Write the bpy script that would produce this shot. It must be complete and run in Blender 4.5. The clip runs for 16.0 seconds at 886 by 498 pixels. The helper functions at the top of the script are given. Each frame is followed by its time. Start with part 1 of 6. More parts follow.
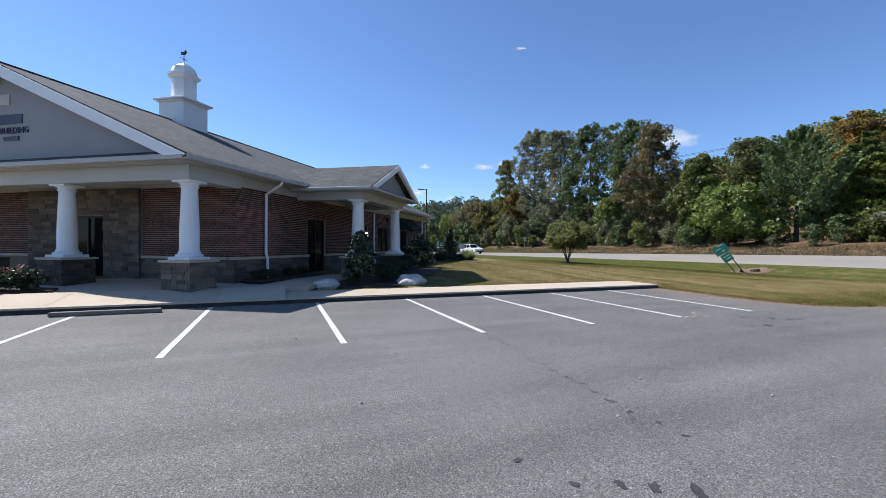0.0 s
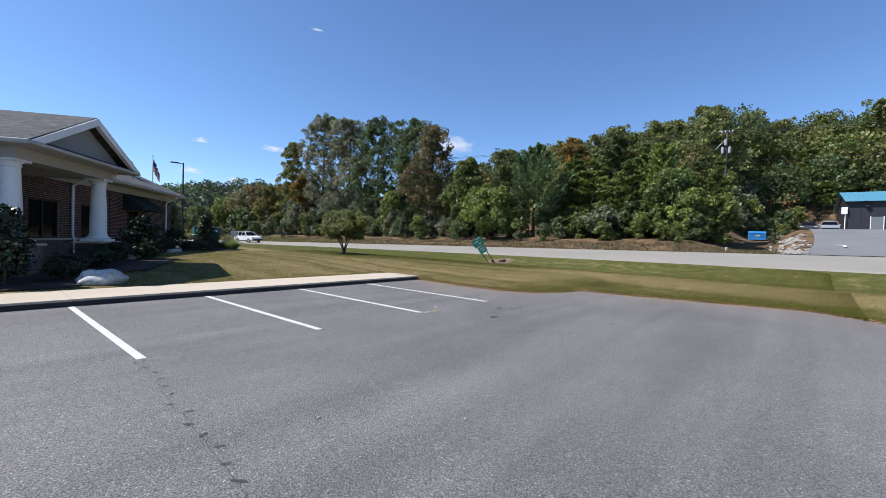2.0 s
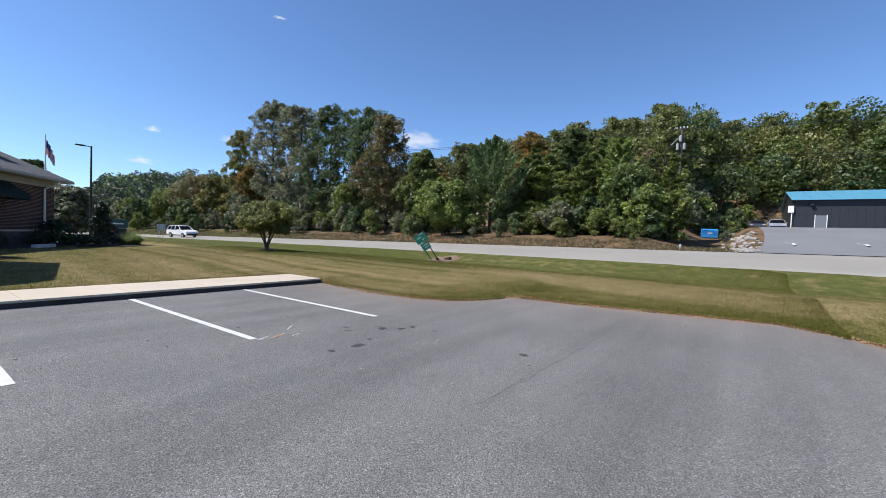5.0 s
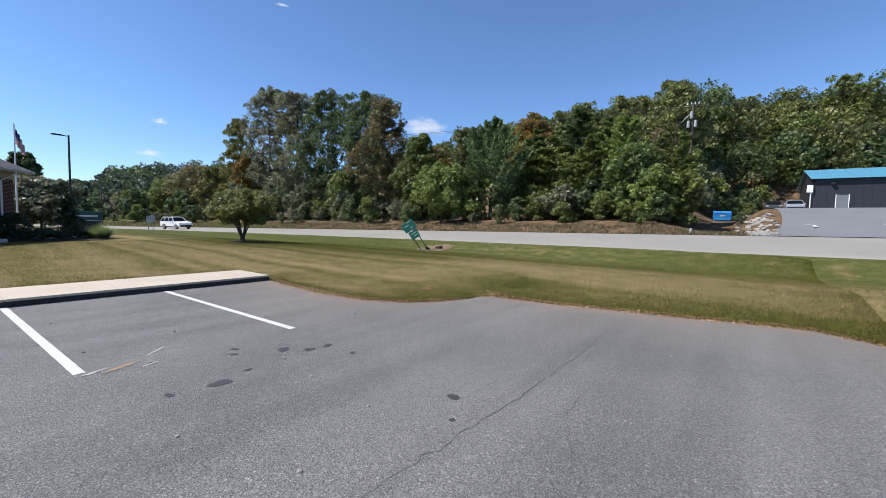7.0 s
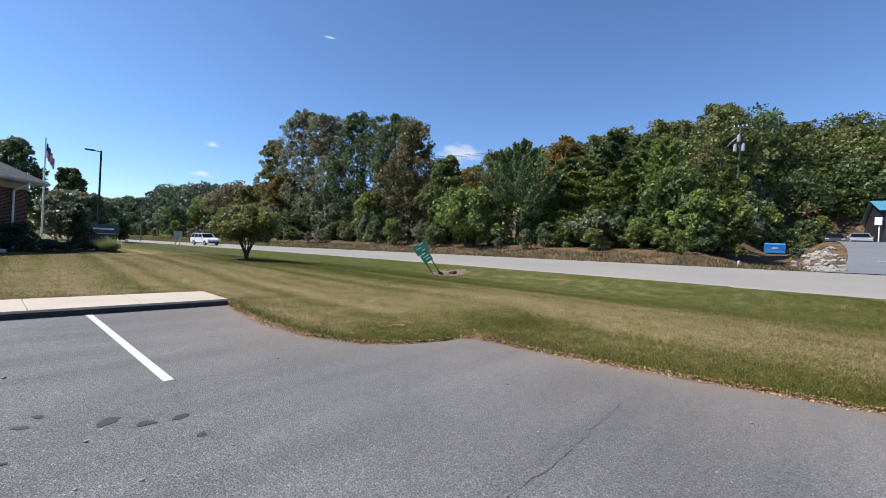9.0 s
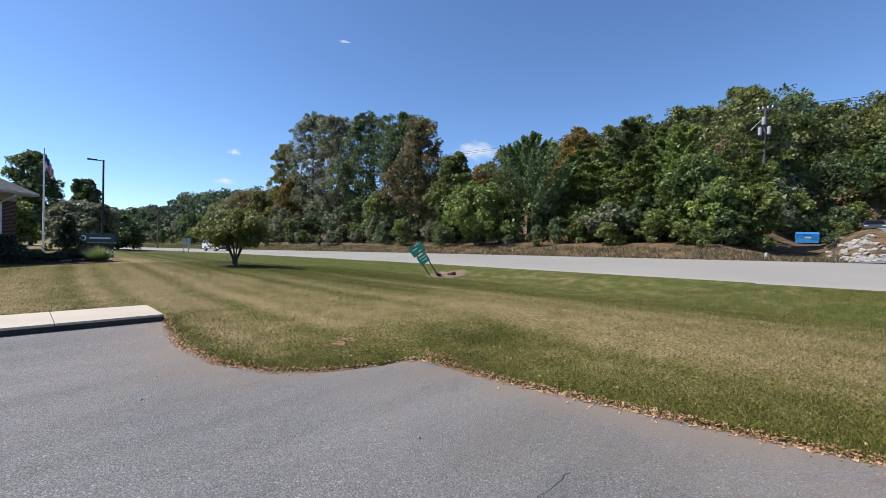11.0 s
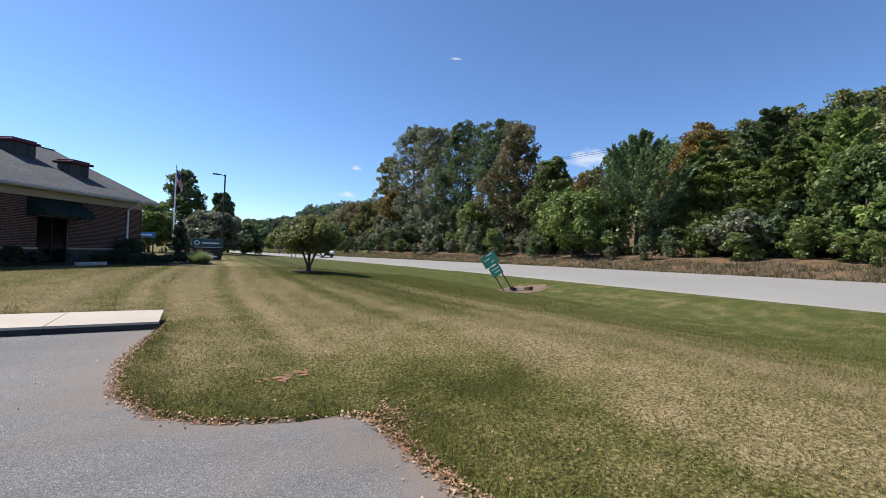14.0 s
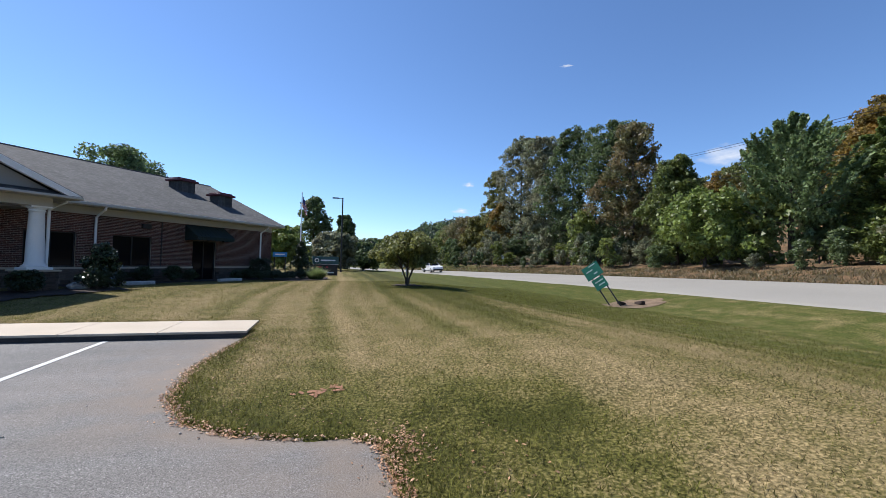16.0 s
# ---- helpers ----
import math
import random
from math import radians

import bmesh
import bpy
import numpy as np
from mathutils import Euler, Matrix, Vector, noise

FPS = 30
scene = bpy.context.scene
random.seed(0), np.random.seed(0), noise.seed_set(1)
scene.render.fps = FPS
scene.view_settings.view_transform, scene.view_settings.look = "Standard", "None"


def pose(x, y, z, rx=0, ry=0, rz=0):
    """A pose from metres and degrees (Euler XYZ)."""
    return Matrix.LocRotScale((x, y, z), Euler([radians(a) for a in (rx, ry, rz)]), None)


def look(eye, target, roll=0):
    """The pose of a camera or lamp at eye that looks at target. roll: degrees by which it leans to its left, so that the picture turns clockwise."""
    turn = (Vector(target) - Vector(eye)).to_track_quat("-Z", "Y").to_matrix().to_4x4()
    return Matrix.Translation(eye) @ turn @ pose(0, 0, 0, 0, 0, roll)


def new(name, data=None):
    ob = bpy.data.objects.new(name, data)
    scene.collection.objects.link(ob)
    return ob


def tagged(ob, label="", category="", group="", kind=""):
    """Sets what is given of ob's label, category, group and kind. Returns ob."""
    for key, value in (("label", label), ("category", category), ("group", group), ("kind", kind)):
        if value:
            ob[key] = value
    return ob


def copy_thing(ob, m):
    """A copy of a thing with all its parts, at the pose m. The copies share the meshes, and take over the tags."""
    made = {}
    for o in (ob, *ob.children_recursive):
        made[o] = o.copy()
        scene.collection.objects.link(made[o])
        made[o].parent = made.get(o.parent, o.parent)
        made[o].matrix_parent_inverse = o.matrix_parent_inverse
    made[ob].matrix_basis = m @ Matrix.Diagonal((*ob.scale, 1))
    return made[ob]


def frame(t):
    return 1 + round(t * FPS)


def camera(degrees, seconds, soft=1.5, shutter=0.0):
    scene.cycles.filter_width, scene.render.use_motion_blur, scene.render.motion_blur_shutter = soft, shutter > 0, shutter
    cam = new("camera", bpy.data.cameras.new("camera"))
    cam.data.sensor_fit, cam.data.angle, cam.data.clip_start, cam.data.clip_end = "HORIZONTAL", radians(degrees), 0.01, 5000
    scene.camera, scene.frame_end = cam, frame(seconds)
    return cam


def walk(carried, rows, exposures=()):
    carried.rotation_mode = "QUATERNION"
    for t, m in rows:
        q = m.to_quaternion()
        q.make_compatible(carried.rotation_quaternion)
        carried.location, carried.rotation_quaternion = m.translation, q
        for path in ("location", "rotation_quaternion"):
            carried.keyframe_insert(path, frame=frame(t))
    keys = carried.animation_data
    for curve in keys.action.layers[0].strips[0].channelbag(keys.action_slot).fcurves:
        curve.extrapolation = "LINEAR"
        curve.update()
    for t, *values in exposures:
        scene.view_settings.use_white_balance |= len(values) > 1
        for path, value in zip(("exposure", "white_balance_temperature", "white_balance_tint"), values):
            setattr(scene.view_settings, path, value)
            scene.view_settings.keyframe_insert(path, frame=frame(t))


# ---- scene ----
cam = camera(93.9, 16.0, soft=0.85)
PATH = [
    (0, (-3.826, -12.693, 1.748), (-3.084, -10.836, 1.726), 0.5),
    (0.5, (-3.386, -12.421, 1.759), (-2.39, -10.687, 1.759), 1.1),
    (1, (-2.81, -12.247, 1.75), (-1.603, -10.652, 1.744), 0.6),
    (1.5, (-2.208, -12.053, 1.72), (-0.814, -10.619, 1.706), 1.7),
    (2, (-1.628, -12.007, 1.756), (-0.103, -10.713, 1.706), 1.9),
    (2.5, (-1.063, -11.979, 1.763), (0.469, -10.695, 1.698), 1.7),
    (3, (-0.505, -11.909, 1.788), (1.034, -10.632, 1.75), 0.8),
    (3.5, (0.102, -11.774, 1.756), (1.616, -10.468, 1.713), 1.5),
    (4, (0.695, -11.678, 1.784), (2.275, -10.453, 1.758), 1.3),
    (4.5, (1.269, -11.656, 1.772), (2.888, -10.483, 1.724), 2.2),
    (7, (4.246, -11.437, 1.818), (5.844, -10.241, 1.693), 1.3),
    (7.5, (4.773, -11.386, 1.844), (6.33, -10.138, 1.713), 1.1),
    (8, (5.377, -11.26, 1.812), (6.912, -9.983, 1.695), 2.2),
    (8.5, (6.001, -11.179, 1.82), (7.518, -9.878, 1.751), 2.0),
    (9, (6.611, -11.101, 1.805), (8.11, -9.777, 1.79), 3.0),
    (9.5, (7.147, -11.065, 1.824), (8.635, -9.728, 1.832), 2.2),
    (12, (9.619, -11.118, 1.925), (10.961, -9.636, 1.873), 1.7),
    (12.5, (10.134, -11.005, 1.915), (11.376, -9.437, 1.876), 2.3),
    (13, (10.614, -10.868, 1.881), (11.775, -9.24, 1.847), 1.6),
    (13.5, (11.081, -10.75, 1.881), (12.155, -9.063, 1.855), 3.1),
    (14, (11.516, -10.607, 1.913), (12.55, -8.895, 1.924), 2.5),
    (14.5, (11.921, -10.551, 1.892), (12.825, -8.767, 1.904), 1.1),
    (15, (12.248, -10.463, 1.864), (13.061, -8.636, 1.889), 2.2),
    (15.5, (12.532, -10.367, 1.86), (13.252, -8.501, 1.901), 1.7),
    (16, (12.739, -10.453, 1.855), (13.27, -8.526, 1.917), 1.3),
]
walk(cam, [(t, look(eye, target, roll)) for t, eye, target, roll in PATH], [(0, 0.48, 6110, 11.3), (16, 0.48, 6110, 11.3)])

# ---- daylight ----
SUN_AZ, SUN_EL = radians(-47), radians(50)
sun_to = Vector((math.sin(SUN_AZ) * math.cos(SUN_EL), math.cos(SUN_AZ) * math.cos(SUN_EL), math.sin(SUN_EL)))
world = bpy.data.worlds.new("world")
scene.world = world
world.use_nodes = True
sky = world.node_tree.nodes.new("ShaderNodeTexSky")
sky.sky_type, sky.sun_disc = "NISHITA", False
sky.sun_elevation, sky.sun_rotation = SUN_EL, SUN_AZ
sky.altitude, sky.air_density, sky.dust_density, sky.ozone_density = 300, 0.9, 0.1, 6.5
back = world.node_tree.nodes["Background"]
back.inputs["Strength"].default_value = 0.12
world.node_tree.links.new(sky.outputs[0], back.inputs[0])
sun = new("sun", bpy.data.lights.new("sun", "SUN"))
sun.data.energy, sun.data.angle, sun.data.color = 4.9, radians(0.55), (1.0, 0.95, 0.87)
sun.matrix_world = look(sun_to * 100, (0, 0, 0))


# ---- materials ----
def mat(name, rgb, rough=0.8, vary=0.15, scale=3.0, fine=40.0, bump=0.2, metal=0.0, tint=None, obj=0.0, island=0.0, trans=0.0, coords="Object"):
    """A surface with two scales of colour noise, bump and optional variation from piece to piece."""
    m = bpy.data.materials.new(name)
    m.use_nodes = True
    n, l = m.node_tree.nodes, m.node_tree.links
    b = n["Principled BSDF"]
    b.inputs["Roughness"].default_value, b.inputs["Metallic"].default_value = rough, metal
    tc = n.new("ShaderNodeTexCoord")
    n1, n2 = n.new("ShaderNodeTexNoise"), n.new("ShaderNodeTexNoise")
    n1.inputs["Scale"].default_value, n2.inputs["Scale"].default_value = scale, fine
    n1.inputs["Detail"].default_value, n2.inputs["Detail"].default_value = 5, 3
    for x in (n1, n2):
        l.new(tc.outputs[coords], x.inputs["Vector"])
    mix = n.new("ShaderNodeMix")
    mix.data_type = "RGBA"
    t = tint or [c * (1 - vary) for c in rgb]
    mix.inputs[6].default_value, mix.inputs[7].default_value = (*rgb, 1), (*t, 1)
    ramp = n.new("ShaderNodeMapRange")
    ramp.inputs[1].default_value, ramp.inputs[2].default_value = 0.35, 0.65
    l.new(n1.outputs[0], ramp.inputs[0])
    l.new(ramp.outputs[0], mix.inputs[0])
    hsv = n.new("ShaderNodeHueSaturation")
    l.new(mix.outputs[2], hsv.inputs["Color"])
    val = n.new("ShaderNodeMapRange")
    val.inputs[1].default_value, val.inputs[2].default_value = 0.3, 0.7
    val.inputs[3].default_value, val.inputs[4].default_value = 1 - vary, 1 + vary
    l.new(n2.outputs[0], val.inputs[0])
    out = val.outputs[0]
    for amount, node, sock in ((obj, "ShaderNodeObjectInfo", "Random"), (island, "ShaderNodeNewGeometry", "Random Per Island")):
        if amount:
            r, mr, mu = n.new(node), n.new("ShaderNodeMapRange"), n.new("ShaderNodeMath")
            mr.inputs[3].default_value, mr.inputs[4].default_value = 1 - amount, 1 + amount
            mu.operation = "MULTIPLY"
            l.new(r.outputs[sock], mr.inputs[0])
            l.new(mr.outputs[0], mu.inputs[0])
            l.new(out, mu.inputs[1])
            out = mu.outputs[0]
    l.new(out, hsv.inputs["Value"])
    l.new(hsv.outputs[0], b.inputs["Base Color"])
    if bump:
        bp = n.new("ShaderNodeBump")
        bp.inputs["Strength"].default_value, bp.inputs["Distance"].default_value = bump, 0.02
        l.new(n2.outputs[0], bp.inputs["Height"])
        l.new(bp.outputs[0], b.inputs["Normal"])
    if trans:
        tr, ms = n.new("ShaderNodeBsdfTranslucent"), n.new("ShaderNodeMixShader")
        l.new(hsv.outputs[0], tr.inputs[0])
        ms.inputs[0].default_value = trans
        l.new(b.outputs[0], ms.inputs[1])
        l.new(tr.outputs[0], ms.inputs[2])
        l.new(ms.outputs[0], n["Material Output"].inputs[0])
    return m


ROAD = mat("road", (0.275, 0.252, 0.212), 0.9, 0.10, 0.15, 60, 0.3)
PAINT = mat("line_paint", (0.60, 0.59, 0.55), 0.8, 0.15, 4, 60, 0.2)
CONCRETE = mat("concrete", (0.50, 0.42, 0.32), 0.9, 0.10, 0.8, 50, 0.3, obj=0.05)
CURB = mat("curb", (0.20, 0.175, 0.15), 0.9, 0.3, 2, 50, 0.3)
# near-black kerb face: asphalt build-up, darkened further by shade put into the colour
TAR_SHADE = mat("tarred_shaded_kerb", (0.05, 0.045, 0.043), 0.9, 0.4, 2, 50, 0.3)
WHITE = mat("white_paint", (0.80, 0.80, 0.78), 0.5, 0.05, 1.5, 30, 0.05)
TRIM = mat("trim_paint", (0.42, 0.405, 0.37), 0.5, 0.05, 1.5, 30, 0.05)
# off-white gable boards: the shade they stand in is put into this grey
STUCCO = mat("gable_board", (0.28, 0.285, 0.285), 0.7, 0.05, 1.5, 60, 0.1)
BRICK = mat("brick_wall", (0.115, 0.041, 0.029), 0.85, 0.2, 1.2, 30, 0.3, obj=0.5, island=0.5)
MORTAR = mat("mortar", (0.42, 0.35, 0.29), 0.95, 0.1, 3, 60, 0.3)
STONE = mat("ledge_stone", (0.125, 0.092, 0.066), 0.9, 0.3, 2.0, 25, 0.5, obj=0.4, island=0.4, tint=(0.095, 0.078, 0.066))
SHINGLE = mat("shingle", (0.074, 0.074, 0.074), 0.95, 0.25, 1.0, 6, 0.3)
GLASS = mat("dark_glass", (0.008, 0.008, 0.009), 0.06, 0.0, 1, 1, 0)
GLASS.node_tree.nodes["Principled BSDF"].inputs["Specular IOR Level"].default_value = 0.08
BLACK = mat("black_metal", (0.012, 0.012, 0.013), 0.5, 0.1, 3, 30, 0.05)
AWNING = mat("awning_cloth", (0.008, 0.021, 0.017), 0.85, 0.2, 3, 60, 0.1)
METAL = mat("grey_metal", (0.55, 0.56, 0.57), 0.4, 0.1, 3, 40, 0.05, metal=0.7)
MAROON = mat("maroon_metal", (0.085, 0.012, 0.02), 0.5, 0.1, 3, 40, 0.05)
MULCH = mat("mulch", (0.045, 0.028, 0.02), 1.0, 0.5, 3, 30, 1.0)
BARK = mat("bark", (0.09, 0.07, 0.055), 0.95, 0.3, 2, 14, 0.8)
GREENSIGN = mat("green_sign", (0.008, 0.125, 0.075), 0.45, 0.1, 4, 40, 0.05)
WOODPOLE = mat("pole_wood", (0.11, 0.092, 0.075), 0.9, 0.2, 2, 30, 0.3)
BLUE = mat("blue_paint", (0.03, 0.22, 0.55), 0.5, 0.1, 2, 30, 0.05)
NAVY = mat("navy_siding", (0.018, 0.020, 0.028), 0.6, 0.1, 1, 30, 0.1)
BLUEROOF = mat("blue_roof", (0.10, 0.30, 0.42), 0.4, 0.05, 1, 20, 0.05)
ROCK = mat("rock", (0.33, 0.30, 0.26), 0.95, 0.25, 2, 14, 0.8, obj=0.2)


def shingled(m, swap):
    """Adds courses of tabs to the shingle material; swap: courses run along v."""
    n, l = m.node_tree.nodes, m.node_tree.links
    b = n["Principled BSDF"]
    tc = [x for x in n if x.type == "TEX_COORD"][0]
    sep, com = n.new("ShaderNodeSeparateXYZ"), n.new("ShaderNodeCombineXYZ")
    l.new(tc.outputs["Object"], sep.inputs[0])
    l.new(sep.outputs[1 if swap else 0], com.inputs[0])
    l.new(sep.outputs[0 if swap else 1], com.inputs[1])
    br = n.new("ShaderNodeTexBrick")
    br.inputs["Scale"].default_value, br.inputs["Mortar Size"].default_value = 1.0, 0.006
    br.inputs["Brick Width"].default_value, br.inputs["Row Height"].default_value = 0.24, 0.14
    br.inputs["Color1"].default_value, br.inputs["Color2"].default_value, br.inputs["Mortar"].default_value = (1.3, 1.28, 1.24, 1), (0.6, 0.6, 0.62, 1), (0.3, 0.3, 0.3, 1)
    l.new(com.outputs[0], br.inputs["Vector"])
    mul = n.new("ShaderNodeMix")
    mul.data_type, mul.blend_type = "RGBA", "MULTIPLY"
    mul.inputs[0].default_value = 0.8
    l.new(b.inputs["Base Color"].links[0].from_socket, mul.inputs[6])
    l.new(br.outputs["Color"], mul.inputs[7])
    l.new(mul.outputs[2], b.inputs["Base Color"])
    return m


SHINGLE2 = shingled(SHINGLE.copy(), False)
SHINGLE = shingled(SHINGLE, True)


def leafmat(name, a, b, trans=0.42):
    return mat(name, a, 0.5, 0.12, 0.35, 3, 0, tint=b, obj=0.15, island=0.5, trans=trans)


LEAF_DARK = leafmat("leaf_dark", (0.118, 0.160, 0.058), (0.090, 0.124, 0.046))
LEAF_MID = leafmat("leaf_mid", (0.178, 0.208, 0.046), (0.126, 0.162, 0.043))
LEAF_LIGHT = leafmat("leaf_light", (0.22, 0.275, 0.058), (0.16, 0.205, 0.050))
LEAF_GOLD = leafmat("leaf_gold", (0.325, 0.188, 0.037), (0.188, 0.156, 0.037))
LEAF_RUST = leafmat("leaf_rust", (0.225, 0.155, 0.068), (0.148, 0.152, 0.062))
LEAF_ELM = leafmat("leaf_elm", (0.165, 0.225, 0.088), (0.125, 0.175, 0.070))
LEAF_GREY = leafmat("leaf_grey", (0.185, 0.205, 0.115), (0.185, 0.172, 0.10))
LEAF_FAR = leafmat("leaf_far", (0.190, 0.198, 0.054), (0.138, 0.160, 0.053))
DRYGRASS = leafmat("dry_grass", (0.23, 0.17, 0.085), (0.14, 0.12, 0.05))
LEAF_OLIVE = leafmat("leaf_olive", (0.255, 0.222, 0.060), (0.175, 0.190, 0.055))
LEAF_PINE = leafmat("leaf_pine", (0.165, 0.215, 0.055), (0.128, 0.172, 0.052))
# far woods: the haze over them is put into a darker, bluer green
LEAF_HAZE = leafmat("leaf_haze", (0.074, 0.100, 0.052), (0.058, 0.083, 0.046))
LEAF_LAWN = leafmat("leaf_lawn_tree", (0.215, 0.215, 0.060), (0.135, 0.155, 0.045))
FALLEN = leafmat("fallen_leaf", (0.52, 0.32, 0.19), (0.36, 0.18, 0.085), 0.1)
BLADE = mat("grass_blade", (0.29, 0.22, 0.108), 0.7, 0.12, 0.35, 3, 0, tint=(0.36, 0.268, 0.145), island=0.8, trans=0.3)


# ---- mesh helpers ----
def obj(name, bm, material, parent=None, label="", smooth=False):
    me = bpy.data.meshes.new(name)
    bmesh.ops.recalc_face_normals(bm, faces=bm.faces)
    bm.to_mesh(me)
    bm.free()
    me.materials.append(material)
    if smooth:
        me.polygons.foreach_set("use_smooth", [True] * len(me.polygons))
    ob = new(name, me)
    if parent:
        ob.parent = parent
    if label:
        ob["label"] = label
    return ob


def part(name, bm, material, parent, label="", smooth=False):
    return obj(name, bm, material, parent, label, smooth)


def thing(name, m, label, category, group="", kind=""):
    e = new(name)
    e.matrix_world = m
    return tagged(e, label, category, group, kind)


def box(x0, x1, y0, y1, z0, z1, bevel=0.0, bm=None):
    bm = bm or bmesh.new()
    r = bmesh.ops.create_cube(bm, size=1)
    bmesh.ops.scale(bm, vec=(x1 - x0, y1 - y0, z1 - z0), verts=r["verts"])
    bmesh.ops.translate(bm, vec=((x0 + x1) / 2, (y0 + y1) / 2, (z0 + z1) / 2), verts=r["verts"])
    if bevel:
        es = list({e for v in r["verts"] for e in v.link_edges})
        bmesh.ops.bevel(bm, geom=es, offset=bevel, segments=2, affect="EDGES", profile=0.5)
    return bm


def lathe(profile, seg=24, cx=0, cy=0, bm=None):
    """A turned body from (radius, height) pairs."""
    bm = bm or bmesh.new()
    rings = []
    for r, z in profile:
        rings.append([bm.verts.new((cx + r * math.cos(2 * math.pi * i / seg), cy + r * math.sin(2 * math.pi * i / seg), z)) for i in range(seg)])
    for a, b in zip(rings, rings[1:]):
        for i in range(seg):
            bm.faces.new((a[i], a[(i + 1) % seg], b[(i + 1) % seg], b[i]))
    bm.faces.new(rings[0][::-1])
    bm.faces.new(rings[-1])
    return bm


def tube(points, r0, r1=None, seg=8, bm=None):
    """A round bar along points, tapering from r0 to r1."""
    bm = bm or bmesh.new()
    r1 = r0 if r1 is None else r1
    pts = [Vector(p) for p in points]
    rings = []
    for i, p in enumerate(pts):
        d = (pts[min(i + 1, len(pts) - 1)] - pts[max(i - 1, 0)]).normalized()
        a = d.orthogonal().normalized() if abs(d.z) < 0.9 else Vector((1, 0, 0))
        a = (a - d * a.dot(d)).normalized()
        b = d.cross(a)
        r = r0 + (r1 - r0) * i / max(1, len(pts) - 1)
        rings.append([bm.verts.new(p + a * r * math.cos(2 * math.pi * k / seg) + b * r * math.sin(2 * math.pi * k / seg)) for k in range(seg)])
    for a, b in zip(rings, rings[1:]):
        for k in range(seg):
            bm.faces.new((a[k], a[(k + 1) % seg], b[(k + 1) % seg], b[k]))
    bm.faces.new(rings[0][::-1])
    bm.faces.new(rings[-1])
    return bm


def slab(poly, thick, bm=None):
    """A plate: a polygon of 3D points, thickened downwards."""
    bm = bm or bmesh.new()
    top = [bm.verts.new(p) for p in poly]
    low = [bm.verts.new((p[0], p[1], p[2] - thick)) for p in poly]
    bm.faces.new(top)
    bm.faces.new(low[::-1])
    for i in range(len(poly)):
        j = (i + 1) % len(poly)
        bm.faces.new((top[i], low[i], low[j], top[j]))
    return bm


def raw(name, verts, faces, material, parent=None, smooth=False):
    me = bpy.data.meshes.new(name)
    me.from_pydata(verts, [], faces)
    me.materials.append(material)
    if smooth:
        me.polygons.foreach_set("use_smooth", [True] * len(me.polygons))
    ob = new(name, me)
    if parent:
        ob.parent = parent
    return ob


# ---- terrain ----
EDGE = [(11.0, 0.1), (10.8, -1.1), (10.58, -2.7), (10.75, -4.3), (11.2, -5.25), (11.8, -5.72), (12.5, -5.97), (13.0, -6.02), (13.25, -6.25), (13.38, -7.9),
        (13.7, -9.6), (14.1, -11.4), (14.3, -12.4), (13.7, -13.3), (12.6, -14.2), (11.8, -16.0), (11.5, -22.0), (11.5, -60.0)]


def edge_x(y):
    pts = sorted((b, a) for a, b in EDGE)
    return np.interp(y, [p[0] for p in pts], [p[1] for p in pts])


def road_x(y):
    y = np.asarray(y, float)
    far = np.clip(np.abs(y - 5), 0, 110)
    return 30.3 - far ** 2 / 600 - (np.abs(y - 5) - far) * 0.366


def road_near_z(y):
    return np.clip(0.55 - 0.0095 * np.asarray(y, float), -0.6, 0.8)


def road_far_z(y):
    return np.maximum(np.clip(1.2 - 0.0165 * np.asarray(y, float), -0.45, 1.75), road_near_z(y) + 0.06)


ROAD_W = 12.0


def smooth(a, b, x):
    t = np.clip((np.asarray(x, float) - a) / (b - a), 0, 1)
    return t * t * (3 - 2 * t)


def wob(x, y):
    return 0.5 * np.sin(x * 0.37 + 1.3 * np.sin(y * 0.23)) + 0.5 * np.sin(y * 0.41 + 1.7 * np.sin(x * 0.19))


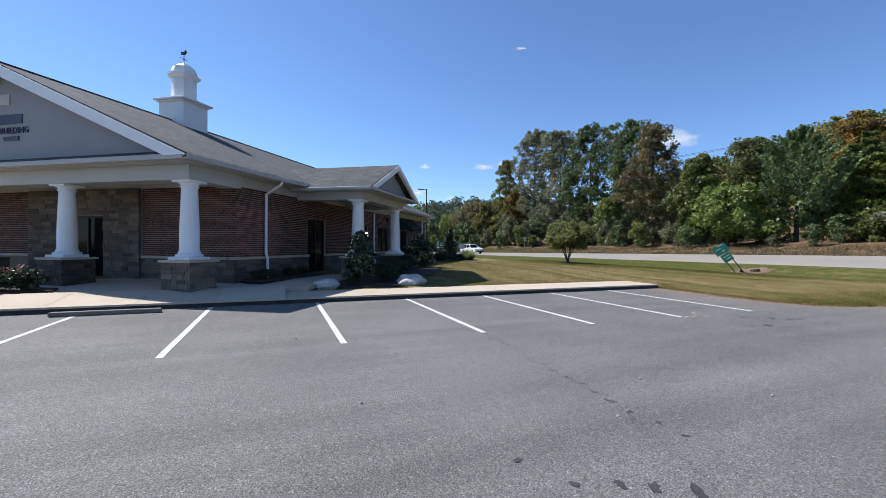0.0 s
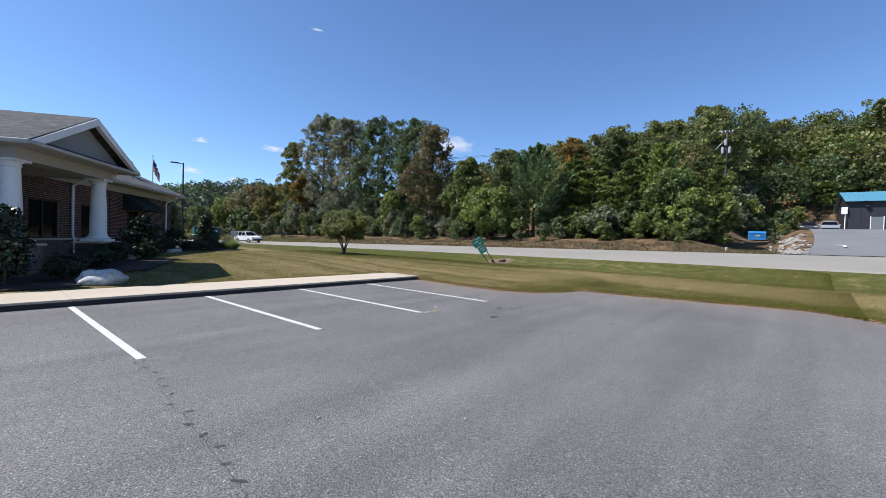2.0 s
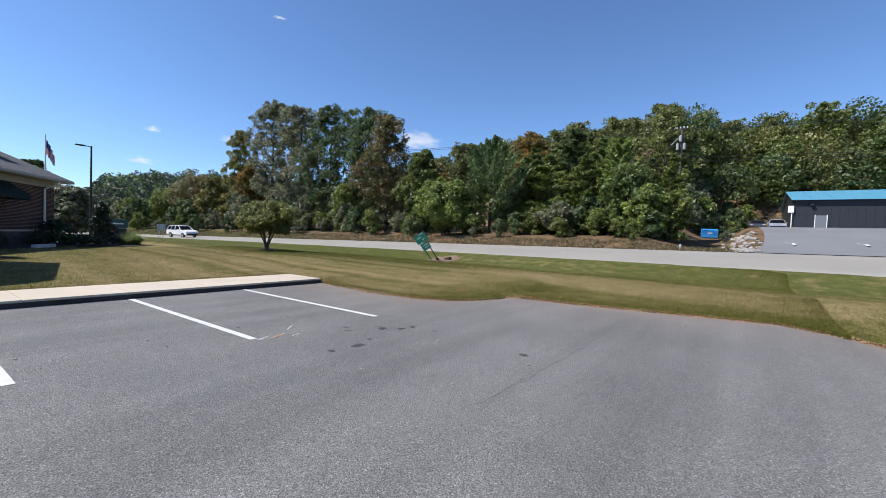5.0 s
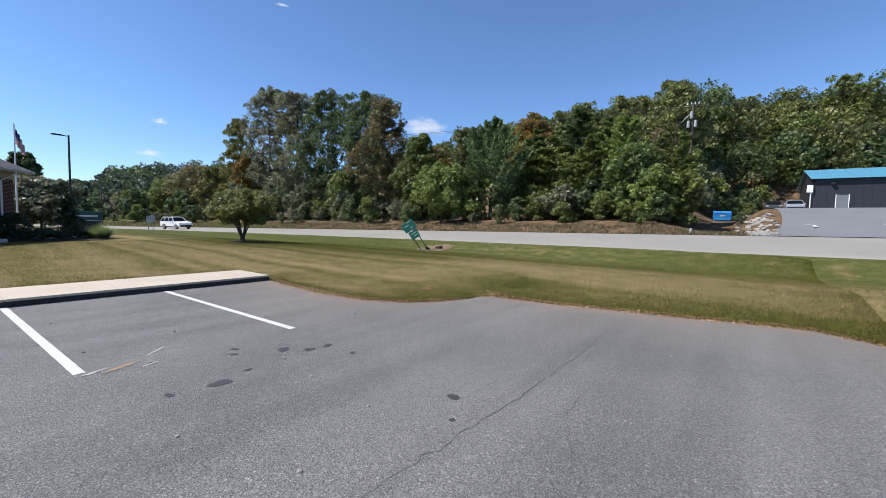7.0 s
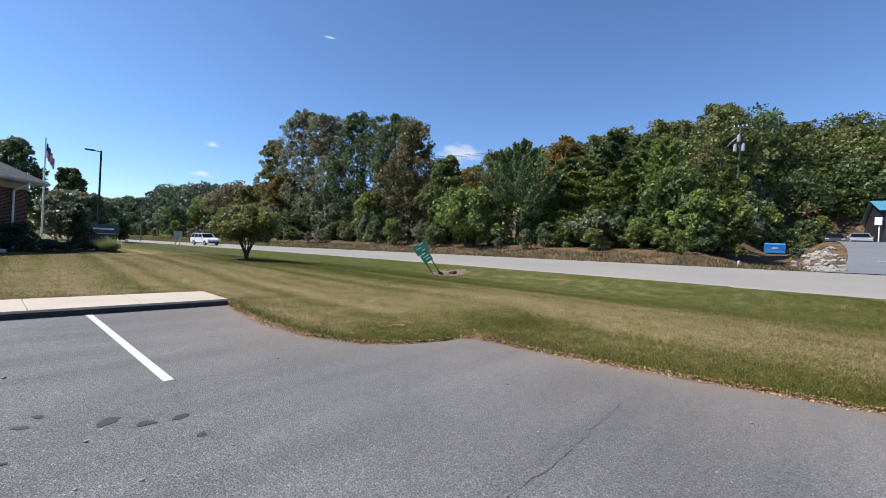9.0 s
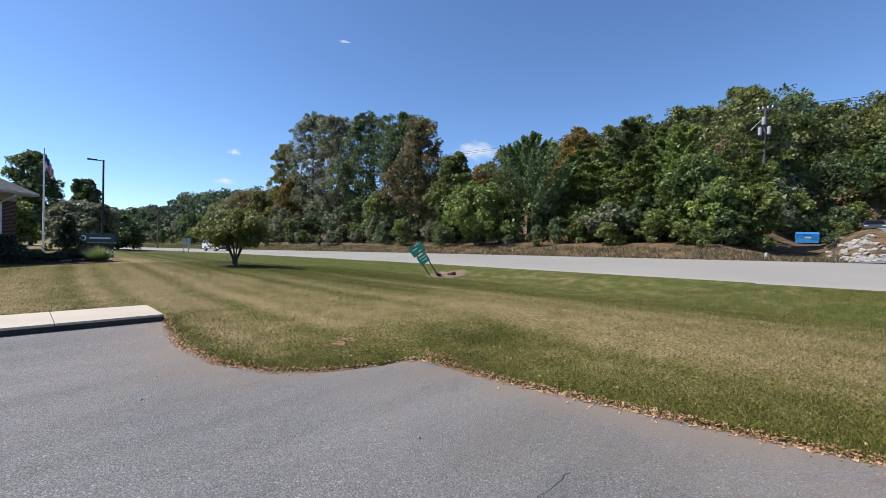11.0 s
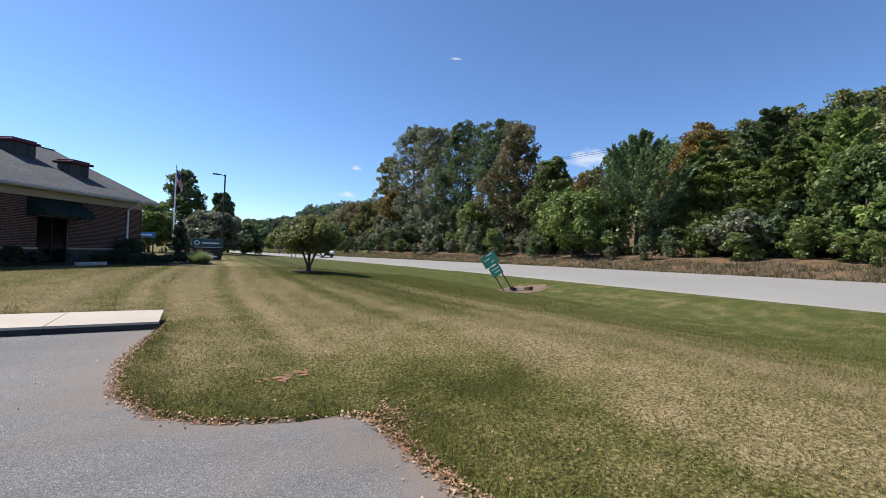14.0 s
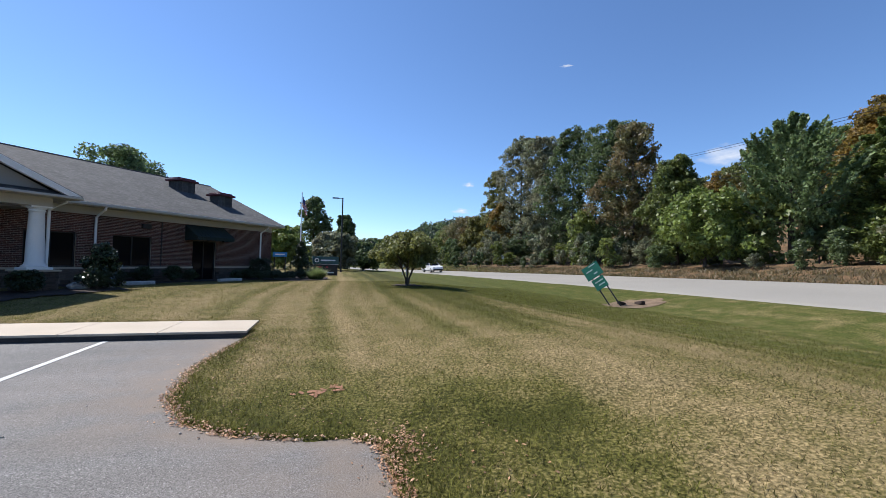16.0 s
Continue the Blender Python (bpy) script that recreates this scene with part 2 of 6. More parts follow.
def height(x, y):
    x, y = np.asarray(x, float), np.asarray(y, float)
    walkside = np.where(x < 11, y - 1.85, np.where(y < 1.85, x - 11, np.hypot(x - 11, y - 1.85)))
    d = np.where(y < 0.1, x - edge_x(y), walkside)
    rim = 0.035 + 0.10 * smooth(-1.0, 0.6, y)
    lawn = np.where(d < -0.15, -0.09, np.where(d < 0.12, -0.09 + (rim + 0.09) * smooth(-0.15, 0.12, d), rim + (0.40 - rim) * smooth(0.12, 6.0, d)))
    lawn = lawn + np.where(d > 0.3, 0.025 * wob(x * 1.3, y * 1.3), 0)
    s = x - road_x(y)
    zn, zf = road_near_z(y), road_far_z(y)
    k = smooth(-13, -5.0, s)
    swale = lawn * (1 - k) + (-0.04) * k
    k2 = smooth(-4.5, -0.3, s)
    z = swale * (1 - k2) + (zn - 0.02) * k2
    onroad = (s > 0.0) & (s < ROAD_W)
    z = np.where(onroad, zn + (zf - zn) * s / ROAD_W - 0.12, z)
    e = s - ROAD_W
    hill = 3.5 * smooth(20, 70, e) * smooth(45, -5, y) + 8.5 * smooth(14, 60, e) * smooth(95, 20, y) + 3.0 * smooth(10, 50, e) + 5 * smooth(55, 170, e)
    bank = zf - 0.03 + 0.5 * smooth(1.0, 3.5, e) + 0.9 * smooth(3, 9, e) + hill + 0.12 * wob(x * 2, y * 2) * smooth(0.5, 3, e)
    pad = smooth(-3.0, -8.0, y) * smooth(115, 90, x)
    padz = zf - 0.03 + (4.35 - zf) * smooth(0, 24, e) - 1.5 * smooth(-12.8, -9, y) * smooth(2, 16, e)
    bank = bank * (1 - pad) + padz * pad
    z = np.where(e > 0, bank, z)
    z = z + 15 * np.exp(-((x - 125) ** 2 / 7000 + (y - 250) ** 2 / 7000)) * smooth(100, 170, y)
    return z


def spans(*parts):
    out = []
    for a, b, n in parts:
        out += list(np.linspace(a, b, n, endpoint=False))
    return np.array(out + [parts[-1][1]])


gx = spans((-2500, -300, 8), (-300, -30, 14), (-30, 9.5, 40), (9.5, 15.2, 46), (15.2, 25, 40), (25, 46, 42), (46, 140, 48), (140, 400, 16), (400, 2500, 8))
gy = spans((-2500, -300, 8), (-300, -40, 14), (-40, -15, 26), (-15, 2.2, 120), (2.2, 60, 84), (60, 150, 40), (150, 600, 30), (600, 2500, 8))
GX, GY = np.meshgrid(gx, gy)
GZ = height(GX, GY)
nx, ny = len(gx), len(gy)
idx = np.arange(nx * ny).reshape(ny, nx)
faces = np.stack([idx[:-1, :-1], idx[:-1, 1:], idx[1:, 1:], idx[1:, :-1]], -1).reshape(-1, 4)


def swale_field(x, y):
    """The lush strip of the ditch between the lawn and the road."""
    edge = 20.95 - 0.28 * np.clip(y, -12, 6)
    return smooth(-0.15, 0.5, x - edge)


def dry_field(x, y):
    """How dry the turf is: 0 green, 1 straw; mowing stripes run nearly along y."""
    x, y = np.asarray(x, float), np.asarray(y, float)
    sx = x - 0.02 * y + 0.12 * np.sin(y * 0.3)
    d = 0.49 + (0.07 + 0.11 * smooth(-5, -1, y)) * np.sin(sx * 5.6 + np.sin(y * 0.2)) * np.sin(sx * 1.3 + 0.4 + 0.5 * np.sin(y * 0.13)) + 0.07 * np.sin(sx * 2.3 + 1.0) + 0.06 * wob(x * 1.7, y * 1.1) + 0.04 * wob(x * 5.1 + 3, y * 3.3)
    d = d + 0.17 * np.exp(-((x - 17.6) / 2.6) ** 2) * smooth(2.5, -2.5, y) + 0.10 * np.exp(-((x - 12.6) / 1.3) ** 2) * smooth(-4.2, -2.5, y)
    a, b = (x - 14.7) * 0.77 - (y + 5.9) * 0.64, (x - 14.7) * 0.64 + (y + 5.9) * 0.77
    d = d - 0.36 * np.exp(-(a / 1.9) ** 2 - (b / 0.75) ** 2)
    d = d - 0.30 * np.exp(-((x - edge_x(np.minimum(y, 0))) / 2.4) ** 2) * smooth(-3.6, -5.0, y)
    d = d - 0.16 * np.exp(-((x - edge_x(np.minimum(y, 0))) / 0.7) ** 2) * (y < 0.3)
    d = d - 0.40 * np.exp(-((x - 17.3 - 0.02 * y) / 0.9) ** 2) * smooth(-4.0, -1.0, y) - 0.30 * smooth(3.0, 14.0, y) * smooth(13.5, 16.0, x)
    edge = 20.95 - 0.28 * np.clip(y, -12, 6)
    return d - 0.22 * np.exp(-((x - edge + 0.5) / 0.6) ** 2)


def lawn_material():
    m = bpy.data.materials.new("lawn")
    m.use_nodes = True
    n, l = m.node_tree.nodes, m.node_tree.links
    b = n["Principled BSDF"]
    b.inputs["Roughness"].default_value = 0.95
    b.inputs["Specular IOR Level"].default_value = 0.15
    tc, sep = n.new("ShaderNodeTexCoord"), n.new("ShaderNodeSeparateXYZ")
    l.new(tc.outputs["Object"], sep.inputs[0])

    def noise_of(scale, detail=4, vec=None):
        t = n.new("ShaderNodeTexNoise")
        t.inputs["Scale"].default_value, t.inputs["Detail"].default_value = scale, detail
        l.new(vec or tc.outputs["Object"], t.inputs["Vector"])
        return t.outputs[0]

    def rng(s, a, c, lo=0.0, hi=1.0):
        t = n.new("ShaderNodeMapRange")
        t.inputs[1].default_value, t.inputs[2].default_value, t.inputs[3].default_value, t.inputs[4].default_value = a, c, lo, hi
        l.new(s, t.inputs[0])
        return t.outputs[0]

    def op(kind, a, c):
        t = n.new("ShaderNodeMath")
        t.operation = kind
        for i, s in enumerate((a, c)):
            if isinstance(s, (int, float)):
                t.inputs[i].default_value = s
            else:
                l.new(s, t.inputs[i])
        return t.outputs[0]

    def blend(f, a, c):
        t = n.new("ShaderNodeMix")
        t.data_type = "RGBA"
        l.new(f, t.inputs[0])
        for i, s in ((6, a), (7, c)):
            if isinstance(s, tuple):
                t.inputs[i].default_value = (*s, 1)
            else:
                l.new(s, t.inputs[i])
        return t.outputs[2]

    dryness = n.new("ShaderNodeAttribute")
    dryness.attribute_name = "dryness"
    swale = n.new("ShaderNodeAttribute")
    swale.attribute_name = "swale"
    patches, fine = noise_of(1.7, 6), noise_of(26, 8)
    dry = op("ADD", dryness.outputs["Fac"], op("ADD", rng(patches, 0.3, 0.7, -0.18, 0.18), rng(fine, 0.35, 0.65, -0.20, 0.20)))
    ramp = n.new("ShaderNodeValToRGB")
    stops = ramp.color_ramp.elements
    stops[0].position, stops[0].color = 0.05, (0.060, 0.060, 0.011, 1)
    stops[1].position, stops[1].color = 1.0, (0.310, 0.230, 0.112, 1)
    for at, c in ((0.33, (0.118, 0.106, 0.026, 1)), (0.62, (0.205, 0.158, 0.066, 1))):
        stops.new(at).color = c
    l.new(dry, ramp.inputs[0])
    col = blend(op("MULTIPLY", swale.outputs["Fac"], rng(patches, 0.75, 0.40, 0.25, 0.9)), ramp.outputs[0], (0.068, 0.080, 0.015))
    wild = rng(sep.outputs[0], 40.5, 43)
    col = blend(wild, col, blend(rng(noise_of(0.8), 0.4, 0.6), (0.19, 0.115, 0.062), (0.075, 0.058, 0.032)))
    hs = n.new("ShaderNodeHueSaturation")
    l.new(col, hs.inputs["Color"])
    l.new(rng(fine, 0.36, 0.64, 0.58, 1.30), hs.inputs["Value"])
    l.new(hs.outputs[0], b.inputs["Base Color"])
    bp = n.new("ShaderNodeBump")
    bp.inputs["Strength"].default_value, bp.inputs["Distance"].default_value = 0.8, 0.05
    l.new(noise_of(35, 4), bp.inputs["Height"])
    l.new(bp.outputs[0], b.inputs["Normal"])
    return m


LAWN = lawn_material()
ground = raw("ground", np.stack([GX.ravel(), GY.ravel(), GZ.ravel()], 1).tolist(), faces.tolist(), LAWN, smooth=True)
for name, field in (("dryness", dry_field(GX, GY)), ("swale", swale_field(GX, GY))):
    ground.data.attributes.new(name, "FLOAT", "POINT").data.foreach_set("value", field.ravel().astype(np.float32))
tagged(ground, "mown lawn with dry tan and green patches rising to a wooded hill", "ground", kind="structure")

# parking lot, a flat asphalt sheet up to the lawn's edge, with washed-out soil along it
def asphalt_material():
    m = mat("asphalt", (0.140, 0.133, 0.124), 0.82, 0.16, 0.35, 55, 0.6, tint=(0.112, 0.107, 0.100))
    n, l = m.node_tree.nodes, m.node_tree.links
    b = n["Principled BSDF"]
    col = b.inputs["Base Color"].links[0].from_socket
    tc = [x for x in n if x.type == "TEX_COORD"][0]
    vor = n.new("ShaderNodeTexVoronoi")
    vor.inputs["Scale"].default_value = 130
    l.new(tc.outputs["Object"], vor.inputs["Vector"])
    stone = n.new("ShaderNodeMapRange")
    stone.inputs[3].default_value, stone.inputs[4].default_value = 0.25, 1.95
    sepc = n.new("ShaderNodeSeparateColor")
    l.new(vor.outputs["Color"], sepc.inputs[0])
    l.new(sepc.outputs[0], stone.inputs[0])
    mul = n.new("ShaderNodeMix")
    mul.data_type, mul.blend_type = "RGBA", "MULTIPLY"
    mul.inputs[0].default_value = 0.8
    # coarser stones: most dark, a few pale with their glint put into the colour, and long faint drag marks of the paver
    big = n.new("ShaderNodeTexVoronoi")
    big.inputs["Scale"].default_value = 78
    l.new(tc.outputs["Object"], big.inputs["Vector"])
    sepb = n.new("ShaderNodeSeparateColor")
    l.new(big.outputs["Color"], sepb.inputs[0])
    grade = n.new("ShaderNodeValToRGB")
    ge = grade.color_ramp.elements
    ge[0].position, ge[0].color = 0.0, (0.84, 0.84, 0.84, 1)
    ge[1].position, ge[1].color = 1.0, (1.9, 1.9, 1.87, 1)
    ge.new(0.90).color = (1.06, 1.06, 1.06, 1)
    ge.new(0.955).color = (1.45, 1.45, 1.42, 1)
    l.new(sepb.outputs[0], grade.inputs[0])
    first = n.new("ShaderNodeMix")
    first.data_type, first.blend_type = "RGBA", "MULTIPLY"
    first.inputs[0].default_value = 1.0
    l.new(col, first.inputs[6])
    l.new(grade.outputs[0], first.inputs[7])
    drag, dn, dr = n.new("ShaderNodeMapping"), n.new("ShaderNodeTexNoise"), n.new("ShaderNodeMapRange")
    drag.inputs["Scale"].default_value = (0.10, 1.5, 1)
    l.new(tc.outputs["Object"], drag.inputs[0])
    l.new(drag.outputs[0], dn.inputs["Vector"])
    dn.inputs["Scale"].default_value, dn.inputs["Detail"].default_value = 1.0, 6
    dr.inputs[1].default_value, dr.inputs[2].default_value, dr.inputs[3].default_value, dr.inputs[4].default_value = 0.3, 0.7, 0.84, 1.16
    l.new(dn.outputs[0], dr.inputs[0])
    second = n.new("ShaderNodeMix")
    second.data_type, second.blend_type = "RGBA", "MULTIPLY"
    second.inputs[0].default_value = 1.0
    l.new(first.outputs[2], second.inputs[6])
    l.new(dr.outputs[0], second.inputs[7])
    l.new(second.outputs[2], mul.inputs[6])
    l.new(stone.outputs[0], mul.inputs[7])
    at = n.new("ShaderNodeAttribute")
    at.attribute_name = "soil"
    ns = n.new("ShaderNodeTexNoise")
    ns.inputs["Scale"].default_value, ns.inputs["Detail"].default_value = 1.3, 6
    l.new(tc.outputs["Object"], ns.inputs["Vector"])
    r = n.new("ShaderNodeMapRange")
    r.inputs[1].default_value, r.inputs[2].default_value = 0.25, 0.55
    l.new(ns.outputs[0], r.inputs[0])
    f = n.new("ShaderNodeMath")
    f.operation = "MULTIPLY"
    l.new(at.outputs["Fac"], f.inputs[0])
    l.new(r.outputs[0], f.inputs[1])
    mx = n.new("ShaderNodeMix")
    mx.data_type = "RGBA"
    mx.inputs[7].default_value = (0.205, 0.155, 0.112, 1)
    l.new(f.outputs[0], mx.inputs[0])
    l.new(mul.outputs[2], mx.inputs[6])
    l.new(mx.outputs[2], b.inputs["Base Color"])
    return m


ASPHALT = asphalt_material()
DRIVE = mat("drive_asphalt", (0.17, 0.17, 0.172), 0.9, 0.1, 0.3, 40, 0.3)
offs = [-0.45, -0.1, 0.0, 0.15, 0.35, 0.6, 1.0, 1.6, 3.0, 8.0, 75.0]
soil = [1.0, 1.0, 1.0, 0.9, 0.68, 0.5, 0.36, 0.22, 0.06, 0.0, 0]
rows_y = np.concatenate([np.linspace(0.03, -15, 90), np.linspace(-17, -60, 8)])
lv = [(float(edge_x(y)) - o, float(y), 0.0) for y in rows_y for o in offs]
no = len(offs)
lf = [(i * no + k, i * no + k + 1, i * no + no + k + 1, i * no + no + k) for i in range(len(rows_y) - 1) for k in range(no - 1)]
lot = raw("parking_lot", lv, lf, ASPHALT)
lot.data.attributes.new("soil", "FLOAT", "POINT").data.foreach_set("value", [soil[i % no] for i in range(len(lv))])
tagged(lot, "worn grey asphalt parking lot with white stall lines", "parking lot", kind="structure")

# road, banked on its curve
ys = np.concatenate([np.linspace(-400, -60, 12), np.linspace(-55, 130, 75), np.linspace(140, 420, 15)])
rv, rf = [], []
for i, y in enumerate(ys):
    for s in (-0.25, 0, 1, ROAD_W / 2, ROAD_W - 1, ROAD_W, ROAD_W + 0.25):
        t = min(max(s / ROAD_W, 0), 1)
        rv.append((float(road_x(y)) + s, y, float(road_near_z(y) * (1 - t) + road_far_z(y) * t) - (0.14 if s < 0 or s > ROAD_W else 0)))
for i in range(len(ys) - 1):
    for k in range(6):
        rf.append((i * 7 + k, i * 7 + k + 1, i * 7 + 8 + k, i * 7 + 7 + k))
tagged(raw("road", rv, rf, ROAD, smooth=True), "sun-bleached grey two-lane road", "road", kind="structure")


def road_z(x, y):
    t = (x - float(road_x(y))) / ROAD_W
    return float(road_near_z(y) * (1 - t) + road_far_z(y) * t)


# stall lines
for i in range(-5, 8):
    x = (i - 4) * 2.74
    bm = box(x - 0.055, x + 0.055, -5.36, -0.02, 0.001, 0.005)
    tagged(obj("stall_line", bm, PAINT), "worn white painted parking stall line on asphalt", "line", "stall lines", "structure")

# concrete walk along the kerb: panels with joints
pav = thing("pavement", Matrix.Identity(4), "pale concrete walk raised on a kerb beside the stalls", "pavement", kind="structure")
x = 10.97
while x > -26:
    if x > -2.6:
        part("panel", box(x - 1.815, x - 0.006, 0.02, 1.80, 0.106, 0.158, 0.008), CONCRETE, pav)
    else:
        part("panel", slab([(x - 1.815, 0.02, 0.155), (x - 0.006, 0.02, 0.155), (x - 0.006, 1.80, 0.33), (x - 1.815, 1.80, 0.33)], 0.048), CONCRETE, pav)
    part("kerb", box(x - 1.82, x, 0.035, 0.155, -0.05, 0.105), TAR_SHADE, pav)
    x -= 1.82

# ---- the brick building, in its own axes: u along the front, v along its side ----
TH = radians(-35.5)
FRAME = Matrix.Translation((-5.202, 3.557, 0)) @ Matrix.Rotation(TH, 4, "Z") @ Matrix.Translation((6.3, -0.15, 0))
bld = thing("bank_building", FRAME, "red brick building with stone base, white columns and grey shingles", "building")


def W(u, v, z=0.0):
    return FRAME @ Vector((u, v, z))


G0, SILL, TOP = 0.1, 1.2, 3.75
UW, VF, VB, UL = -6.3, 0.15, 23.85, -20.1


def wall_run(axis, at, a0, a1, holes, t=0.3):
    """Wall boxes round openings: axis 'v' is a side wall at u=at, 'u' a front wall at v=at; holes: (a, b, z0, z1)."""
    def put(name, a, b, z0, z1, material, out):
        if b - a < 0.02 or z1 - z0 < 0.02:
            return
        if axis == "v":
            part(name, box(at - t, at + out, a, b, z0, z1), material, bld)
        else:
            part(name, box(a, b, at - out, at + t, z0, z1), material, bld)
    cuts = [a0] + [c for h in holes for c in h[:2]] + [a1]
    for i in range(0, len(cuts), 2):
        put("stone_base", cuts[i], cuts[i + 1], G0, SILL - 0.06, STONE, 0.05)
        put("sill_course", cuts[i], cuts[i + 1], SILL - 0.06, SILL + 0.03, CONCRETE, 0.10)
        put("brick_wall", cuts[i], cuts[i + 1], SILL + 0.03, TOP, MORTAR, 0.0)
    for a, b, z0, z1 in holes:
        put("brick_wall", a, b, z1, TOP, MORTAR, 0.0)
        if z0 > SILL:
            put("stone_base", a, b, G0, SILL - 0.06, STONE, 0.05)
            put("sill_course", a, b, SILL - 0.06, SILL + 0.03, CONCRETE, 0.10)
    put("frieze", a0, a1, TOP, 4.12, TRIM, 0.04)


def pane(axis, at, a, b, z0, z1, door=False):
    """Dark glazing with its frame, set into an opening."""
    w = part("door" if door else "window", box(at - 0.16, at - 0.13, a + 0.06, b - 0.06, z0, z1 - 0.06) if axis == "v" else box(a + 0.06, b - 0.06, at + 0.13, at + 0.16, z0, z1 - 0.06), GLASS, bld, "dark tinted glass")
    mids = [a, b - 0.07, (a + b) / 2 - 0.035]
    for c in mids:
        part("frame", box(at - 0.18, at - 0.08, c, c + 0.07, z0, z1) if axis == "v" else box(c, c + 0.07, at + 0.08, at + 0.18, z0, z1), BLACK, w)
    for z in (z0, z1 - 0.07):
        part("frame", box(at - 0.18, at - 0.085, a + 0.07, b - 0.07, z, z + 0.07) if axis == "v" else box(a + 0.07, b - 0.07, at + 0.085, at + 0.18, z, z + 0.07), BLACK, w)


side = [(4.75, 6.33, G0, 2.9), (9.5, 11.42, SILL + 0.03, 2.86), (12.98, 14.93, SILL + 0.03, 2.86), (17.4, 19.02, G0, 2.82)]
wall_run("v", UW, VF, VB, side)
for a, b, z0, z1 in side:
    pane("v", UW, a, b, z0, z1, z0 < 1)
front = [(-14.3, -12.1, G0, 2.75)]
wall_run("u", VF, UL, UW - 0.3, front)
pane("u", VF, -14.3, -12.1, G0, 2.75, True)
for a, b, z0, z1 in ((-16.0, -14.3, G0, TOP), (-12.1, -10.4, G0, TOP), (-14.3, -12.1, 2.75, TOP)):
    part("stone_facing", box(a, b, VF - 0.14, VF - 0.104, z0, z1), STONE, bld)
part("rear_wall", box(UL, UW - 0.3, VB - 0.3, VB, G0, 4.1), BRICK, bld)
part("rear_wall", box(UL, UL + 0.3, VF + 0.3, VB - 0.3, G0, 4.1), BRICK, bld)

# roof: ridge along v, gables at both ends
E0, E1, RZ, EZ, UE, UR = -2.7, 24.3, 7.6, 4.27, -5.5, -13.2
UE2 = 2 * UR - UE
part("roof", slab([(UE, E0, EZ), (UE, E1, EZ), (UR, E1, RZ), (UR, E0, RZ)], 0.14), SHINGLE, bld, "grey architectural shingles")
part("roof", slab([(UR, E0, RZ), (UR, E1, RZ), (UE2, E1, EZ), (UE2, E0, EZ)], 0.14), SHINGLE, bld)
part("soffit", box(UE2 + 0.1, UE - 0.1, E0 + 0.1, E1 - 0.1, 4.08, 4.118), TRIM, bld)
for g in (box(UE - 0.10, UE + 0.05, E0, E1, 4.10, 4.255, 0.03), box(UE2 - 0.05, UE2 + 0.1, E0, E1, 4.1, 4.255, 0.03), box(UE2, UE - 0.1, E0 - 0.05, E0 + 0.1, 4.10, 4.255, 0.03)):
    part("gutter", g, TRIM, bld)
# front gable: recessed board wall, raking boards, strip of shingle at its foot
def prism(poly, a0, a1, axis="v", bm=None):
    """A plate upright across v (poly of (u, z)) or across u (poly of (v, z)), from a0 to a1."""
    bm = bm or bmesh.new()
    f = (lambda p, a: (p[0], a, p[1])) if axis == "v" else (lambda p, a: (a, p[0], p[1]))
    A, B = [bm.verts.new(f(p, a0)) for p in poly], [bm.verts.new(f(p, a1)) for p in poly]
    bm.faces.new(A)
    bm.faces.new(B[::-1])
    for i in range(len(poly)):
        j = (i + 1) % len(poly)
        bm.faces.new((A[i], B[i], B[j], A[j]))
    return bm


K = (RZ - EZ) / (UE - UR)
part("gable_wall", prism([(UE - 0.9, 4.3), (UE2 + 0.9, 4.3), (UR, RZ - 0.3)], -2.3, -2.2), STUCCO, bld, "off-white boarded gable, its shade in the grey colour")
for s in (1, -1):
    def ru(d):
        return UR + s * (UE - UR - d)
    part("rake_board", prism([(ru(0), EZ - 0.06), (ru(0.75), EZ - 0.06), (UR, RZ - 0.40), (UR, RZ - 0.03)], -2.76, -2.6), WHITE, bld, "white raking board")
part("pent_roof", slab([(UE - 0.3, -2.72, 4.285), (UE2 + 0.3, -2.72, 4.285), (UE2 + 0.9, -2.25, 4.46), (UE - 0.9, -2.25, 4.46)], 0.05), SHINGLE, bld)
part("ridge_cap", tube([(UR, E0, RZ), (UR, E1, RZ)], 0.06, seg=6), SHINGLE, bld)
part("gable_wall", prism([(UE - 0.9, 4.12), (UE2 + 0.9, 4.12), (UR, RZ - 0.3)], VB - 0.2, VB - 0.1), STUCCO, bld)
for s in (1, -1):
    part("rake_board", prism([(UR + s * (UE - UR), EZ - 0.06), (UR + s * (UE - UR - 0.6), EZ - 0.06), (UR, RZ - 0.36), (UR, RZ - 0.03)], E1 - 0.1, E1 + 0.05), WHITE, bld)
# porch beams and soffit
part("porch_beam", box(UL - 0.2, UW + 0.32, -2.15, -1.45, 3.62, 4.075), TRIM, bld)
for u in (UW - 0.32, UL - 0.2):
    part("porch_beam", box(u, u + 0.64, -1.45, VF - 0.11, 3.62, 4.075), TRIM, bld)
part("porch_ceiling", box(UL + 0.45, UW - 0.33, -1.44, VF - 0.12, 4.0, 4.04), TRIM, bld)


